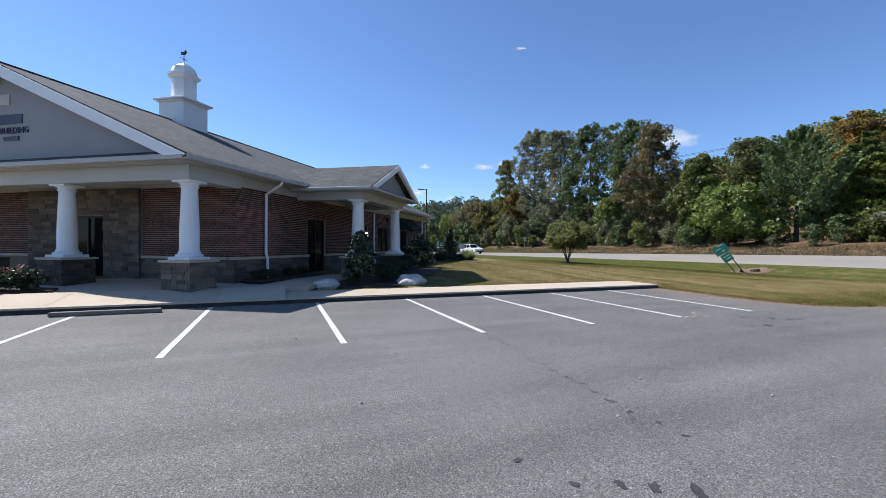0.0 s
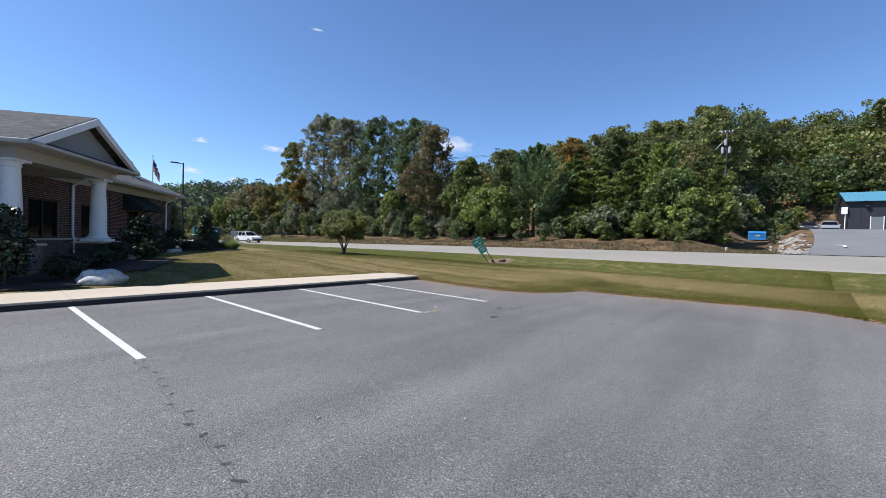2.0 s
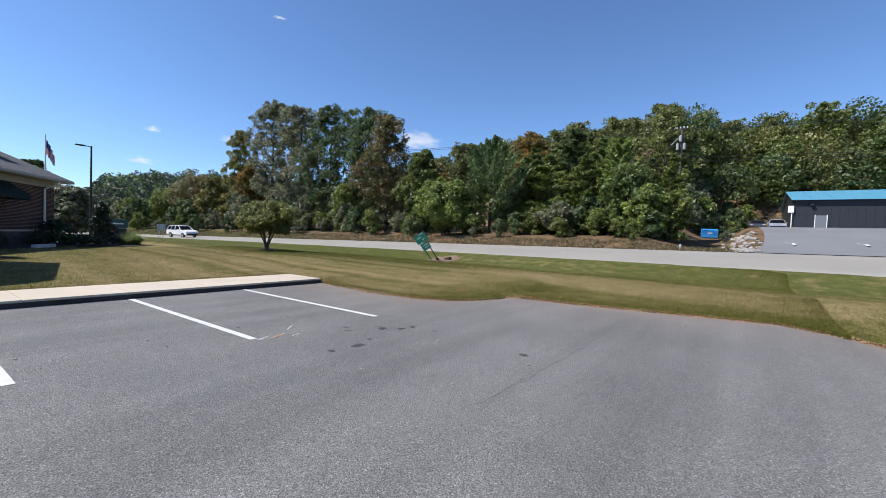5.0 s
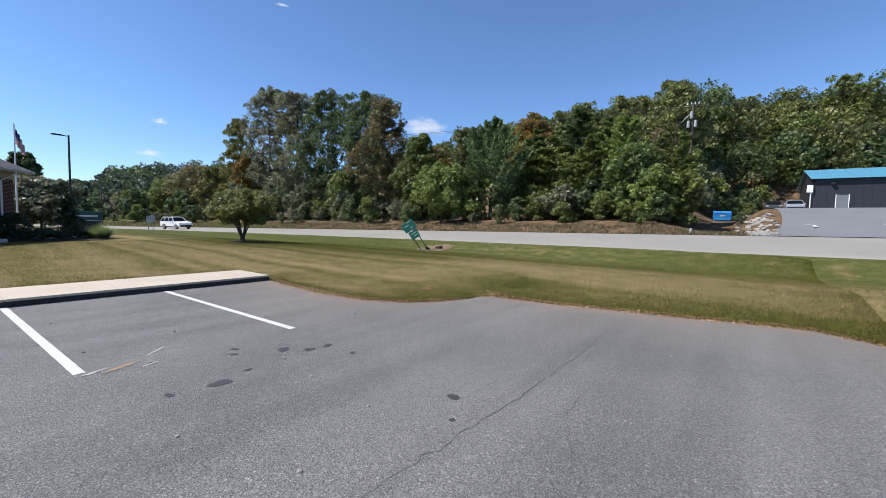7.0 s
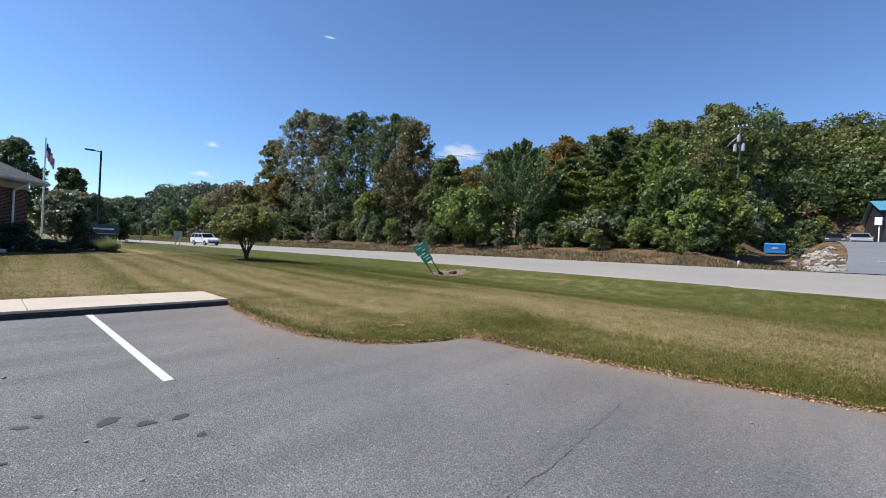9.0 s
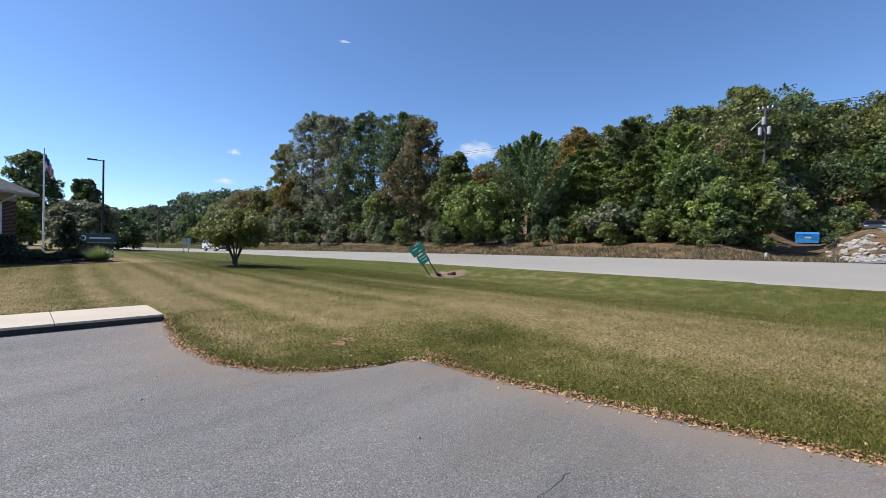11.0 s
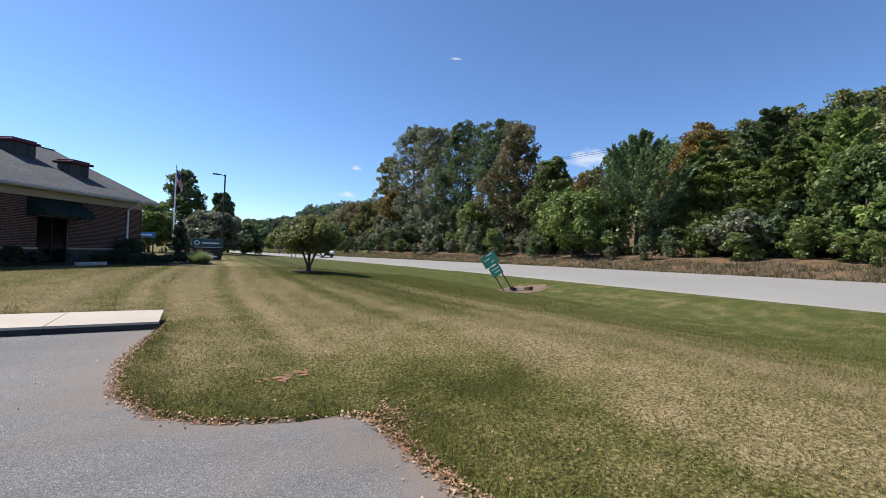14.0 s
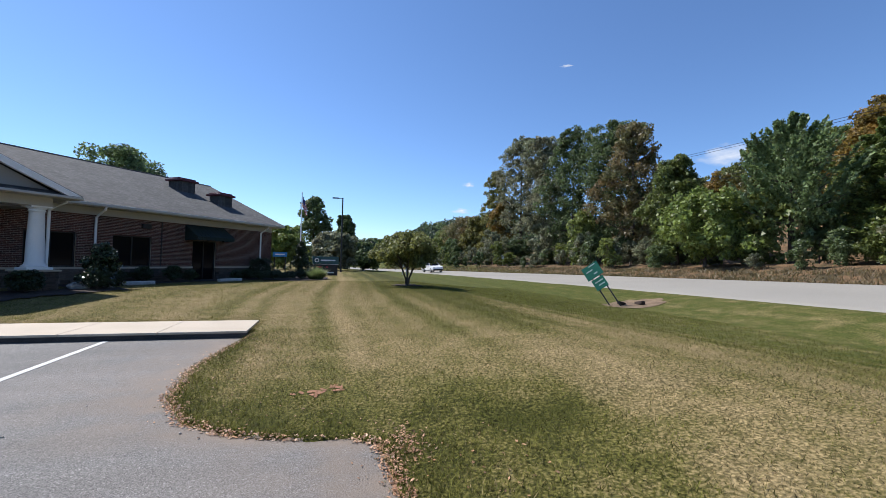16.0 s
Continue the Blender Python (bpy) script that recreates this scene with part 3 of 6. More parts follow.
def column(u, v):
    """A round column on a square base over a stone plinth."""
    p = thing("column", Matrix.Identity(4), "", "")
    for k in list(p.keys()):
        del p[k]
    p.parent = bld
    p.location = (u, v, 0)
    bm = box(-0.49, 0.49, -0.49, 0.49, 0.05, 1.14)
    rr = random.Random(int(u * 100 + v * 10))
    z = 0.06
    while z < 1.12:
        h = min(rr.uniform(0.08, 0.15), 1.14 - z)
        for side in range(4):
            a = -0.5
            while a < 0.49:
                b = min(a + rr.uniform(0.18, 0.5), 0.52)
                o = 0.50 + rr.uniform(0.0, 0.03)
                lo, hi = (a, b - 0.006), (0.46, o)
                (x0, x1), (y0, y1) = ((lo, (-o, -0.46)), (hi, lo), (lo, hi), ((-o, -0.46), lo))[side]
                box(x0, x1, y0, y1, z, z + h - 0.006, bm=bm)
                a = b
        z += h
    part("plinth", bm, STONE, p, "stacked ledge stone plinth")
    part("plinth_cap", box(-0.58, 0.58, -0.58, 0.58, 1.14, 1.21, 0.015), CONCRETE, p)
    part("base", box(-0.40, 0.40, -0.40, 0.40, 1.21, 1.30, 0.015), WHITE, p)
    part("shaft", lathe([(0.38, 1.30), (0.39, 1.34), (0.36, 1.38), (0.31, 1.40), (0.30, 1.45), (0.275, 1.50), (0.27, 2.2), (0.225, 3.35), (0.225, 3.40), (0.26, 3.42), (0.26, 3.45), (0.235, 3.46), (0.24, 3.50), (0.31, 3.55)], 28), WHITE, p, smooth=True)
    part("capital", box(-0.33, 0.33, -0.33, 0.33, 3.55, 3.62, 0.01), WHITE, p)
    return p


for u in (-6.3, -11.25, -15.33, -20.1):
    column(u, -1.8)
# side portico
PC, PU, PE, PZ = 6.37, -2.5, 3.15, 5.5
for s in (1, -1):
    part("portico_roof", slab([(PU, PC + s * PE, 4.1), (PU, PC, PZ), (-8.8, PC, PZ), (-8.8, PC + s * PE, 4.1)], 0.12), SHINGLE2, bld)
    part("rake_board", prism([(PC + s * PE, 4.06), (PC + s * (PE - 0.5), 4.06), (PC, PZ - 0.27), (PC, PZ - 0.02)], PU - 0.1, PU + 0.045, "u"), WHITE, bld)
    part("gutter", box(-6.2, PU, PC + s * PE - 0.07, PC + s * PE + 0.07, 3.95, 4.085, 0.03), TRIM, bld)
    part("porch_beam", box(UW + 0.05, -3.82, PC + s * 2.25 - 0.3, PC + s * 2.25 + 0.3, 3.62, 3.95), TRIM, bld)
part("gutter", box(PU - 0.08, PU + 0.06, PC - PE, PC + PE, 3.95, 4.055, 0.03), TRIM, bld)
part("porch_beam", box(-3.82, -3.18, PC - 2.55, PC + 2.55, 3.62, 3.95), TRIM, bld)
part("porch_ceiling", box(UW + 0.06, PU - 0.1, PC - PE + 0.08, PC + PE - 0.08, 3.952, 3.99), TRIM, bld)
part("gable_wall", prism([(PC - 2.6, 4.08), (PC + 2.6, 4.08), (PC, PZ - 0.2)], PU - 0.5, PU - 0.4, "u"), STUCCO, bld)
part("pent_roof", slab([(PU + 0.04, PC - 2.95, 4.075), (PU + 0.04, PC + 2.95, 4.075), (PU - 0.45, PC + 2.6, 4.24), (PU - 0.45, PC - 2.6, 4.24)], 0.05), SHINGLE, bld)
for v in (4.1, 8.6):
    column(-3.5, v)


def downspout(v, u=UW):
    part("downspout", tube([(UE + 0.0, v, 4.1), (UE - 0.05, v, 3.98), (u + 0.10, v, 3.62), (u + 0.10, v, 1.35), (u + 0.17, v, 1.15), (u + 0.17, v, 0.25)], 0.055, seg=8), WHITE, bld, "white downspout")


for v in (1.66, 12.15, 22.69):
    downspout(v)
part("downspout", tube([(-3.3, 9.45, 4.0), (-3.3, 9.42, 3.88), (-3.5, 8.98, 3.52), (-3.5, 8.96, 1.3)], 0.055), WHITE, bld)
# awning over the second door
AW0, AW1 = 16.87, 19.5
aw = part("awning", slab([(UW + 0.01, AW0, 3.72), (UW + 0.01, AW1, 3.72), (UW + 1.05, AW1, 3.02), (UW + 1.05, AW0, 3.02)], 0.02), AWNING, bld, "dark green cloth awning")
for i in range(9):
    v = AW0 + (AW1 - AW0) * i / 9
    part("valance", prism([(v + 0.01, 3.02), (v + 0.28, 3.02), (v + 0.28, 2.86), (v + 0.21, 2.80), (v + 0.08, 2.80), (v + 0.01, 2.86)], UW + 1.03, UW + 1.05, "u"), AWNING, aw)
    part("seam", tube([(UW + 0.03, v + 0.29, 3.72), (UW + 1.05, v + 0.29, 3.03)], 0.012, seg=5), AWNING, aw)
for v in (AW0, AW1 - 0.02):
    part("cheek", prism([(UW + 0.01, 3.69), (UW + 1.03, 3.0), (UW + 1.03, 2.8), (UW + 0.01, 2.8)], v, v + 0.02), AWNING, aw)
part("control_joint", box(UW + 0.009, UW + 0.013, 15.455, 15.505, SILL + 0.04, TOP - 0.01), BLACK, bld)
part("leader", box(UW + 0.013, UW + 0.03, 15.44, 15.46, 0.4, TOP - 0.01), BLACK, bld)
part("wall_lamp", box(UW, UW + 0.16, 14.35, 14.8, 3.28, 3.52, 0.02), BLACK, bld)
# roof vents
for u, v, w in ((-10.6, 19.85, 0.78), (-8.6, 21.3, 0.68)):
    z = EZ + K * (UE - u)
    e = part("roof_vent", box(u - 0.5, u + 0.5, v - w + 0.18, v + w - 0.18, z - 0.8, z + 0.5), SHINGLE, bld, "boxed roof vent with maroon cap")
    part("vent_cap", box(u - 0.65, u + 0.65, v - w, v + w, z + 0.5, z + 0.64, 0.03), MAROON, e)
    part("vent_cap", box(u - 0.5, u + 0.5, v - w + 0.13, v + w - 0.13, z + 0.64, z + 0.75, 0.03), MAROON, e)
# cupola with weathervane
CV = 4.7
cup = part("cupola", box(UR - 0.72, UR + 0.72, CV - 0.72, CV + 0.72, 6.8, 8.5), WHITE, bld, "white wooden cupola with domed cap")
for w, z0, z1 in ((0.80, 8.5, 8.58), (0.90, 8.58, 8.68)):
    part("cornice", box(UR - w, UR + w, CV - w, CV + w, z0, z1, 0.02), WHITE, cup)
part("lantern", lathe([(0.62, 8.68), (0.62, 8.82), (0.55, 8.85), (0.55, 9.75), (0.62, 9.8), (0.72, 9.9), (0.73, 9.97), (0.57, 9.99), (0.56, 10.15), (0.49, 10.35), (0.32, 10.5), (0.09, 10.57), (0.04, 10.65)], 8, UR, CV), WHITE, cup)
vane = tube([(UR, CV, 10.60), (UR, CV, 11.20)], 0.018, seg=6)
tube([(UR - 0.22, CV, 10.82), (UR + 0.22, CV, 10.82)], 0.012, seg=5, bm=vane)
tube([(UR, CV - 0.22, 10.82), (UR, CV + 0.22, 10.82)], 0.012, seg=5, bm=vane)
prism([(UR - 0.16, 11.05), (UR + 0.05, 11.03), (UR + 0.18, 11.12), (UR + 0.1, 11.28), (UR + 0.0, 11.16), (UR - 0.18, 11.22)], CV - 0.01, CV + 0.01, bm=vane)
part("weathervane", vane, BLACK, cup, "black iron weathervane")


# ---- trees ----
def crown_mesh(name, seed, h, r, base, clumps, leaves, size, material, taper=0.5):
    """A crown of many leaf quads in clumps. taper: 0 round, 1 pointed."""
    g = np.random.default_rng(seed)
    t = g.random(clumps) ** 0.8
    z = base + (h - base) * t
    prof = np.sin(np.pi * np.clip(0.16 + 0.76 * t, 0, 1)) ** 0.6 * (1 - taper) + taper * (1.05 - t)
    ang = g.random(clumps) * 2 * np.pi
    lump = 0.75 + 0.35 * np.sin(ang * 2 + seed) * np.sin(t * 7 + seed * 1.7)
    rad = r * prof * lump * np.sqrt(0.05 + 0.95 * g.random(clumps))
    c = np.stack([rad * np.cos(ang), rad * np.sin(ang), z], 1)
    cr = r * min(1.0, (70 / clumps) ** 0.42) * (0.15 + 0.17 * g.random(clumps)) * (0.6 + 0.5 * prof)
    k = g.integers(0, clumps, leaves)
    d = g.normal(size=(leaves, 3))
    d /= np.linalg.norm(d, axis=1)[:, None]
    d[:, 2] = np.where(d[:, 2] < -0.6, -d[:, 2], d[:, 2])
    p = c[k] + d * (cr[k] * (0.2 + 0.8 * g.random(leaves) ** 0.5))[:, None] * np.array([1, 1, 0.92])
    p[:, 2] = np.maximum(p[:, 2], 0.1)
    a = g.normal(size=(leaves, 3)) + d * 0.3
    a /= np.linalg.norm(a, axis=1)[:, None]
    b = np.cross(a, d + g.normal(size=(leaves, 3)) * 0.4)
    b /= np.linalg.norm(b, axis=1)[:, None] + 1e-9
    s = (size * (0.55 + 0.9 * g.random(leaves)))[:, None]
    tri = np.stack([p - a * s, p + a * s * 0.6 + b * s * 0.75, p + a * s * 0.6 - b * s * 0.75], 1).reshape(-1, 3)
    me = bpy.data.meshes.new(name)
    me.from_pydata(tri.tolist(), [], np.arange(3 * leaves).reshape(-1, 3).tolist())
    me.materials.append(material)
    return me


def branch_crown(name, seed, h, r, base, branches, leaves, size, material, rise):
    """Leaves strung along separate branches. rise: slope of the branches, low for pines, steep for upswept trees."""
    g = np.random.default_rng(seed)
    t = g.random(branches) ** 0.85
    top = h - r * 0.35 * rise
    z0 = base + (top - base) * t
    L = r * (1.06 - t) ** 0.65 * (0.65 + 0.45 * g.random(branches))
    ang = g.random(branches) * 2 * np.pi
    k = g.integers(0, branches, leaves)
    s = g.random(leaves) ** 0.6
    side = g.normal(size=leaves) * (0.05 + 0.17 * L[k] * (1.12 - s))
    ca, sa = np.cos(ang[k]), np.sin(ang[k])
    x, y = ca * L[k] * s - sa * side, sa * L[k] * s + ca * side
    z = z0[k] + L[k] * rise * s * (0.45 + 0.55 * s) + g.normal(size=leaves) * (0.06 + 0.05 * L[k] * (1.1 - s))
    p = np.stack([x, y, np.maximum(z, 0.1)], 1)
    a = np.stack([ca, sa, np.full(leaves, rise)], 1) + g.normal(size=(leaves, 3)) * 0.7
    a /= np.linalg.norm(a, axis=1)[:, None]
    flat = np.array([0, 0, 1.6 if rise < 0.5 else 0.0])
    b = np.cross(a, g.normal(size=(leaves, 3)) + flat)
    b /= np.linalg.norm(b, axis=1)[:, None] + 1e-9
    w = (size * (0.55 + 0.9 * g.random(leaves)))[:, None]
    tri = np.stack([p - a * w, p + a * w * 0.6 + b * w * 0.6, p + a * w * 0.6 - b * w * 0.6], 1).reshape(-1, 3)
    me = bpy.data.meshes.new(name)
    me.from_pydata(tri.tolist(), [], np.arange(3 * leaves).reshape(-1, 3).tolist())
    me.materials.append(material)
    return me


def tree(seed, h, r, base, material, clumps=60, leaves=4500, size=0.3, taper=0.3, label="", trunk=None, stems=1, rise=None):
    """A tree at the origin: trunk with limbs, and a crown."""
    g = random.Random(seed)
    e = thing("tree", Matrix.Identity(4), label, "tree")
    tr = trunk or h * 0.018 + 0.06
    bm = bmesh.new()
    for s in range(stems):
        a0 = g.random() * 6.28
        lean = (0.0 if stems == 1 else r * 0.45)
        top = Vector((math.cos(a0) * lean, math.sin(a0) * lean, h * 0.8))
        mid = Vector((top.x * 0.25, top.y * 0.25, h * 0.3))
        tube([(0, 0, -0.3), (mid.x * 0.3, mid.y * 0.3, h * 0.12), mid, (mid + top) / 2, top], tr / math.sqrt(stems), tr * 0.2, bm=bm)
        for i in range(7):
            t = 0.25 + 0.6 * i / 7
            p = mid.lerp(top, max(0, (t - 0.3) / 0.7)) if t > 0.3 else Vector((0, 0, h * t))
            a = g.random() * 6.28
            L = r * (0.85 - 0.5 * t)
            q = p + Vector((math.cos(a) * L, math.sin(a) * L, h * 0.08))
            tube([p, (p + q) / 2 + Vector((0, 0, -0.02 * h)), q], tr * 0.35, tr * 0.08, seg=5, bm=bm)
    part("trunk", bm, BARK, e)
    if rise is None:
        me = crown_mesh("crown", seed, h, r, base, clumps, leaves, size, material, taper)
    else:
        me = branch_crown("crown", seed, h, r, base, clumps, leaves, size, material, rise)
    cr = new("crown", me)
    cr.parent = e
    return e


def place(e, x, y, rz=0.0, s=1.0, sz=None, dz=0.0):
    z = float(height(x, y)) + dz
    e.matrix_basis = Matrix.LocRotScale((x, y, z), Euler((0, 0, rz)), (s, s, sz or s))
    return e


# roadside trees beyond the road: x, y, top above sea of the lot, radius, leaf, taper, base share
ROW = [
    (53, 17.2, 16.8, 4.4, LEAF_ELM, 0.78, 0.10, "tall dark green tree with upswept branches"),
    (51, 28.0, 14.2, 3.6, LEAF_MID, 0.35, 0.10, "rounded green tree tinged with yellow"),
    (49, 22.5, 9.2, 4.0, LEAF_LIGHT, 0.15, 0.08, "low spreading bright green tree"),
    (53, 37.5, 21.0, 4.2, LEAF_RUST, 0.25, 0.15, "tall tree with rust-brown turning leaves"),
    (55, 44.0, 23.8, 5.0, LEAF_DARK, 0.25, 0.15, "tall dark green broadleaf tree"),
    (53, 52.0, 24.6, 5.0, LEAF_DARK, 0.25, 0.15, "tall dark green broadleaf tree"),
    (52, 60.0, 25.5, 4.6, LEAF_GREY, 0.25, 0.15, "tall grey-green broadleaf tree"),
    (51, 68.0, 27.6, 4.6, LEAF_GREY, 0.2, 0.25, "tall thin-leaved tree with bare twigs"),
    (50, 79.0, 22.6, 3.9, LEAF_OLIVE, 0.85, 0.05, "pointed tree turning golden yellow"),
    (49, 73.0, 15.0, 3.2, LEAF_GOLD, 0.4, 0.05, "slim tree turning golden orange"),
    (47, 84.0, 12.5, 3.8, LEAF_OLIVE, 0.3, 0.05, "rounded olive green roadside tree"),
    (47, 92.0, 13.2, 5.5, LEAF_RUST, 0.2, 0.05, "rounded tree turning rust brown"),
    (44, 102.0, 10.2, 5.0, LEAF_MID, 0.2, 0.05, "rounded green roadside tree"),
    (57, 10.0, 13.5, 4.5, LEAF_MID, 0.4, 0.05, "green pine-like tree at the wood's edge"),
    (55, 5.0, 12.6, 4.2, LEAF_MID, 0.4, 0.05, "green young tree at the wood's edge"),
    (56, 1.0, 15.5, 3.2, LEAF_LIGHT, 0.6, 0.05, "tall light green poplar"),
    (53, -0.8, 10.5, 3.2, LEAF_PINE, 0.2, 0.05, "bushy green tree at the wood's edge"),
    (51.5, -3.4, 8.0, 2.0, LEAF_LIGHT, 0.2, 0.05, "bushy green tree at the wood's edge"),
    (60, 8.0, 17.5, 4.6, LEAF_DARK, 0.4, 0.05, "dark green tree at the wood's edge"),
    (56.5, -4.9, 12.2, 1.9, LEAF_MID, 0.5, 0.05, "feathery green pine beside the utility pole"),
    (58, 13.0, 15.0, 4.0, LEAF_PINE, 0.5, 0.05, "feathery green pine at the wood's edge"),
    (59, 3.5, 15.5, 4.2, LEAF_PINE, 0.5, 0.05, "feathery green pine at the wood's edge"),
    (66, 17.0, 19.0, 4.2, LEAF_GOLD, 0.3, 0.1, "tree with golden orange leaves"),
]
RISE = {0: 1.0, 13: 0.1, 14: 0.12, 18: 0.08, 15: 0.8, 19: 0.12, 20: 0.1, 21: 0.14}
for i, (x, y, top, r, leaf, taper, bs, lab) in enumerate(ROW):
    h = top - float(height(x, y))
    e = tree(100 + i, h, r * (1.5 if h > 18 else 1.3), h * bs, leaf, 95 if RISE.get(i, 0) > 0.5 else 80 if i in RISE else int(110 + h * 7), int((10500 + 760 * h) * (0.8 if h > 18 else 1)), 0.175, taper * (0.5 if h > 18 else 0.8), lab, rise=RISE.get(i))
    place(e, x, y)
    e["group"] = "roadside trees"

# understorey along the foot of the wood
kinds = [tree(300 + i, 4.2, 2.3, 0.1, m, 34, 2500, 0.16, 0.1, "dense green shrub at the wood's edge", 0.06) for i, m in enumerate((LEAF_DARK, LEAF_MID, LEAF_DARK, LEAF_GREY))]
for k in kinds:
    k.name, k["category"], k["group"] = "shrub", "shrub", "shrubs at the wood's edge"
g = random.Random(5)
first = set()
y = -4.2
while y < 118:
    for dx in (7.0, 10.5):
        if g.random() < 0.18:
            continue
        k = g.randrange(4)
        x = float(road_x(y)) + ROAD_W + dx + g.uniform(-1.6, 1.6)
        e = kinds[k] if k not in first else copy_thing(kinds[k], Matrix.Identity(4))
        first.add(k)
        s = g.uniform(0.45, 1.3) * (0.7 if dx < 8 else 1.2)
        place(e, x, y + g.uniform(-1.2, 1.2), g.uniform(0, 6), s, s * g.uniform(0.7, 1.3))
    y += 2.2
for x, y, s in ((71, -7.0, 0.8), (74, -8.0, 0.9), (77, -9.5, 0.8), (80, -10.5, 1.0), (68, -5.5, 0.9), (84, -12, 1.0), (66, -11.2, 0.3), (62, -10.8, 0.35), (57, -10.3, 0.3)):
    place(copy_thing(kinds[g.randrange(4)], Matrix.Identity(4)), x, y, g.uniform(0, 6), s)

for i in range(34):
    x = g.uniform(68, 100)
    y = g.uniform(-12.5 if x > 82 else -6.5, -1.0)
    s = g.uniform(0.5, 1.2)
    place(copy_thing(kinds[g.randrange(4)], Matrix.Identity(4)), x, y, g.uniform(0, 6), s)

# the wooded hill
far = [tree(400 + i, 11.5, 5.0, 0.3, m, 150 if t is not None else 72, 6400, 0.21, t or 0.0, "feathery green pine on the hillside" if t is None else "broadleaf tree in the wood on the hill", 0.2, rise=0.12 if t is None else None) for i, (m, t) in enumerate(((LEAF_FAR, 0.1), (LEAF_PINE, None), (LEAF_MID, 0.15), (LEAF_GOLD, 0.1), (LEAF_PINE, None), (LEAF_MID, None), (LEAF_RUST, 0.1)))]
used = set()


def far_tree(x, y, s):
    k = g.choices(range(7), (2, 4, 2, 0.4, 4, 3, 0.3) if x < 78 else (5, 1, 4, 1.0, 1, 1, 1.0 if y > 10 else 0))[0]
    e = far[k] if k not in used else copy_thing(far[k], Matrix.Identity(4))
    used.add(k)
    e["group"] = "wood on the hill"
    place(e, x, y, g.uniform(0, 6.28), s * g.uniform(0.85, 1.15))


for i in range(24):
    for j in range(9):
        x, y = 62 + j * 6.5 + g.uniform(-2.5, 2.5), -70 + i * 6.5 + g.uniform(-2.5, 2.5)
        if x < float(road_x(y)) + ROAD_W + 14 or (y < -4 and x < 97) or (y < -13 and x < 98) or (x < 84 and 22 < y < 42) or y > 75 or (x > 105 and y > -4):
            continue
        far_tree(x, y, 1.05 if x > 75 else 0.85)


def canopy(name, spots, size, per, material, seed):
    """Far woods: clumps of leaves over many crowns, in one mesh."""
    q = np.random.default_rng(seed)
    sp = np.array(spots)
    k = np.repeat(np.arange(len(sp)), per)
    d = q.normal(size=(len(k), 3))
    d /= np.linalg.norm(d, axis=1)[:, None]
    d[:, 2] = np.abs(d[:, 2]) * 1.5 - 0.5
    p = sp[k, :3] + d * (sp[k, 3] * (0.7 + 0.3 * q.random(len(k))))[:, None] * np.array([1, 1, 1.1])
    a = q.normal(size=(len(k), 3))
    a /= np.linalg.norm(a, axis=1)[:, None]
    b = np.cross(a, q.normal(size=(len(k), 3)))
    b /= np.linalg.norm(b, axis=1)[:, None]
    s = (size * (0.6 + 0.8 * q.random(len(k))))[:, None]
    tri = np.stack([p - a * s, p + a * s * 0.6 + b * s * 0.8, p + a * s * 0.6 - b * s * 0.8], 1).reshape(-1, 3)
    return raw(name, tri.tolist(), np.arange(len(tri)).reshape(-1, 3).tolist(), material)


woods = {0: [], 1: [], 2: []}
for i in range(1500):
    a, d = radians(g.uniform(-30, 55)), g.uniform(120, 420)
    x, y = 10 + d * math.sin(a), d * math.cos(a)
    if y < 112 or abs(x - float(road_x(y)) - 6) < 13 or (x < 30 and y < 150):
        continue
    h, r = g.uniform(6, 10.5), g.uniform(3.2, 5)
    if a < radians(13):
        h, r = h * 0.5, r * 0.6
    woods[i % 3].append((x, y, float(height(x, y)) + h - r * 0.6, r))
    woods[i % 3].append((x, y, float(height(x, y)) + h * 0.35, r * 0.9))
near_hill = []
for i in range(560):
    x, y = g.uniform(97, 165), g.uniform(-130, 75)
    h, r = g.uniform(8, 14) * (1 if y > 0 else 0.82), g.uniform(3.4, 5.6)
    near_hill.append((x, y, float(height(x, y)) + h - r * 0.6, r))
for k, m in enumerate((LEAF_HAZE, LEAF_DARK, LEAF_HAZE)):
    tagged(canopy("far_wood", woods[k], 0.6, 115, m, 60 + k), "dense green woods covering the far hills", "woods", kind="stuff")
    tagged(canopy("hill_wood", near_hill[k::3], 0.27, 620, (LEAF_FAR, LEAF_DARK, LEAF_OLIVE)[k], 70 + k), "dense green woods over the hilltop", "woods", kind="stuff")

# small multi-stem tree on the lawn
e = thing("tree", Matrix.Identity(4), "small multi-stemmed tree with a broad leafy crown on the lawn", "tree")
bm = bmesh.new()
for i in range(6):
    a = i * 1.05 + 0.4
    ca, sa = math.cos(a), math.sin(a)
    tube([(0.05 * ca, 0.05 * sa, -0.1), (0.10 * ca, 0.10 * sa, 0.35), (0.36 * ca, 0.36 * sa, 0.95), (0.75 * ca, 0.75 * sa, 1.6), (1.1 * ca, 1.1 * sa, 2.2)], 0.065, 0.02, bm=bm)
    for d in (-0.5, 0.5):
        tube([(0.36 * ca, 0.36 * sa, 0.95), (0.9 * math.cos(a + d), 0.9 * math.sin(a + d), 1.5), (1.5 * math.cos(a + d), 1.5 * math.sin(a + d), 1.8)], 0.03, 0.01, seg=5, bm=bm)
part("trunk", bm, BARK, e)
cr = new("crown", crown_mesh("crown", 7, 2.85, 2.2, 1.2, 110, 32000, 0.07, LEAF_LAWN, 0.0))
cr.parent = e
place(e, 17.27, 13.8, dz=0.02)
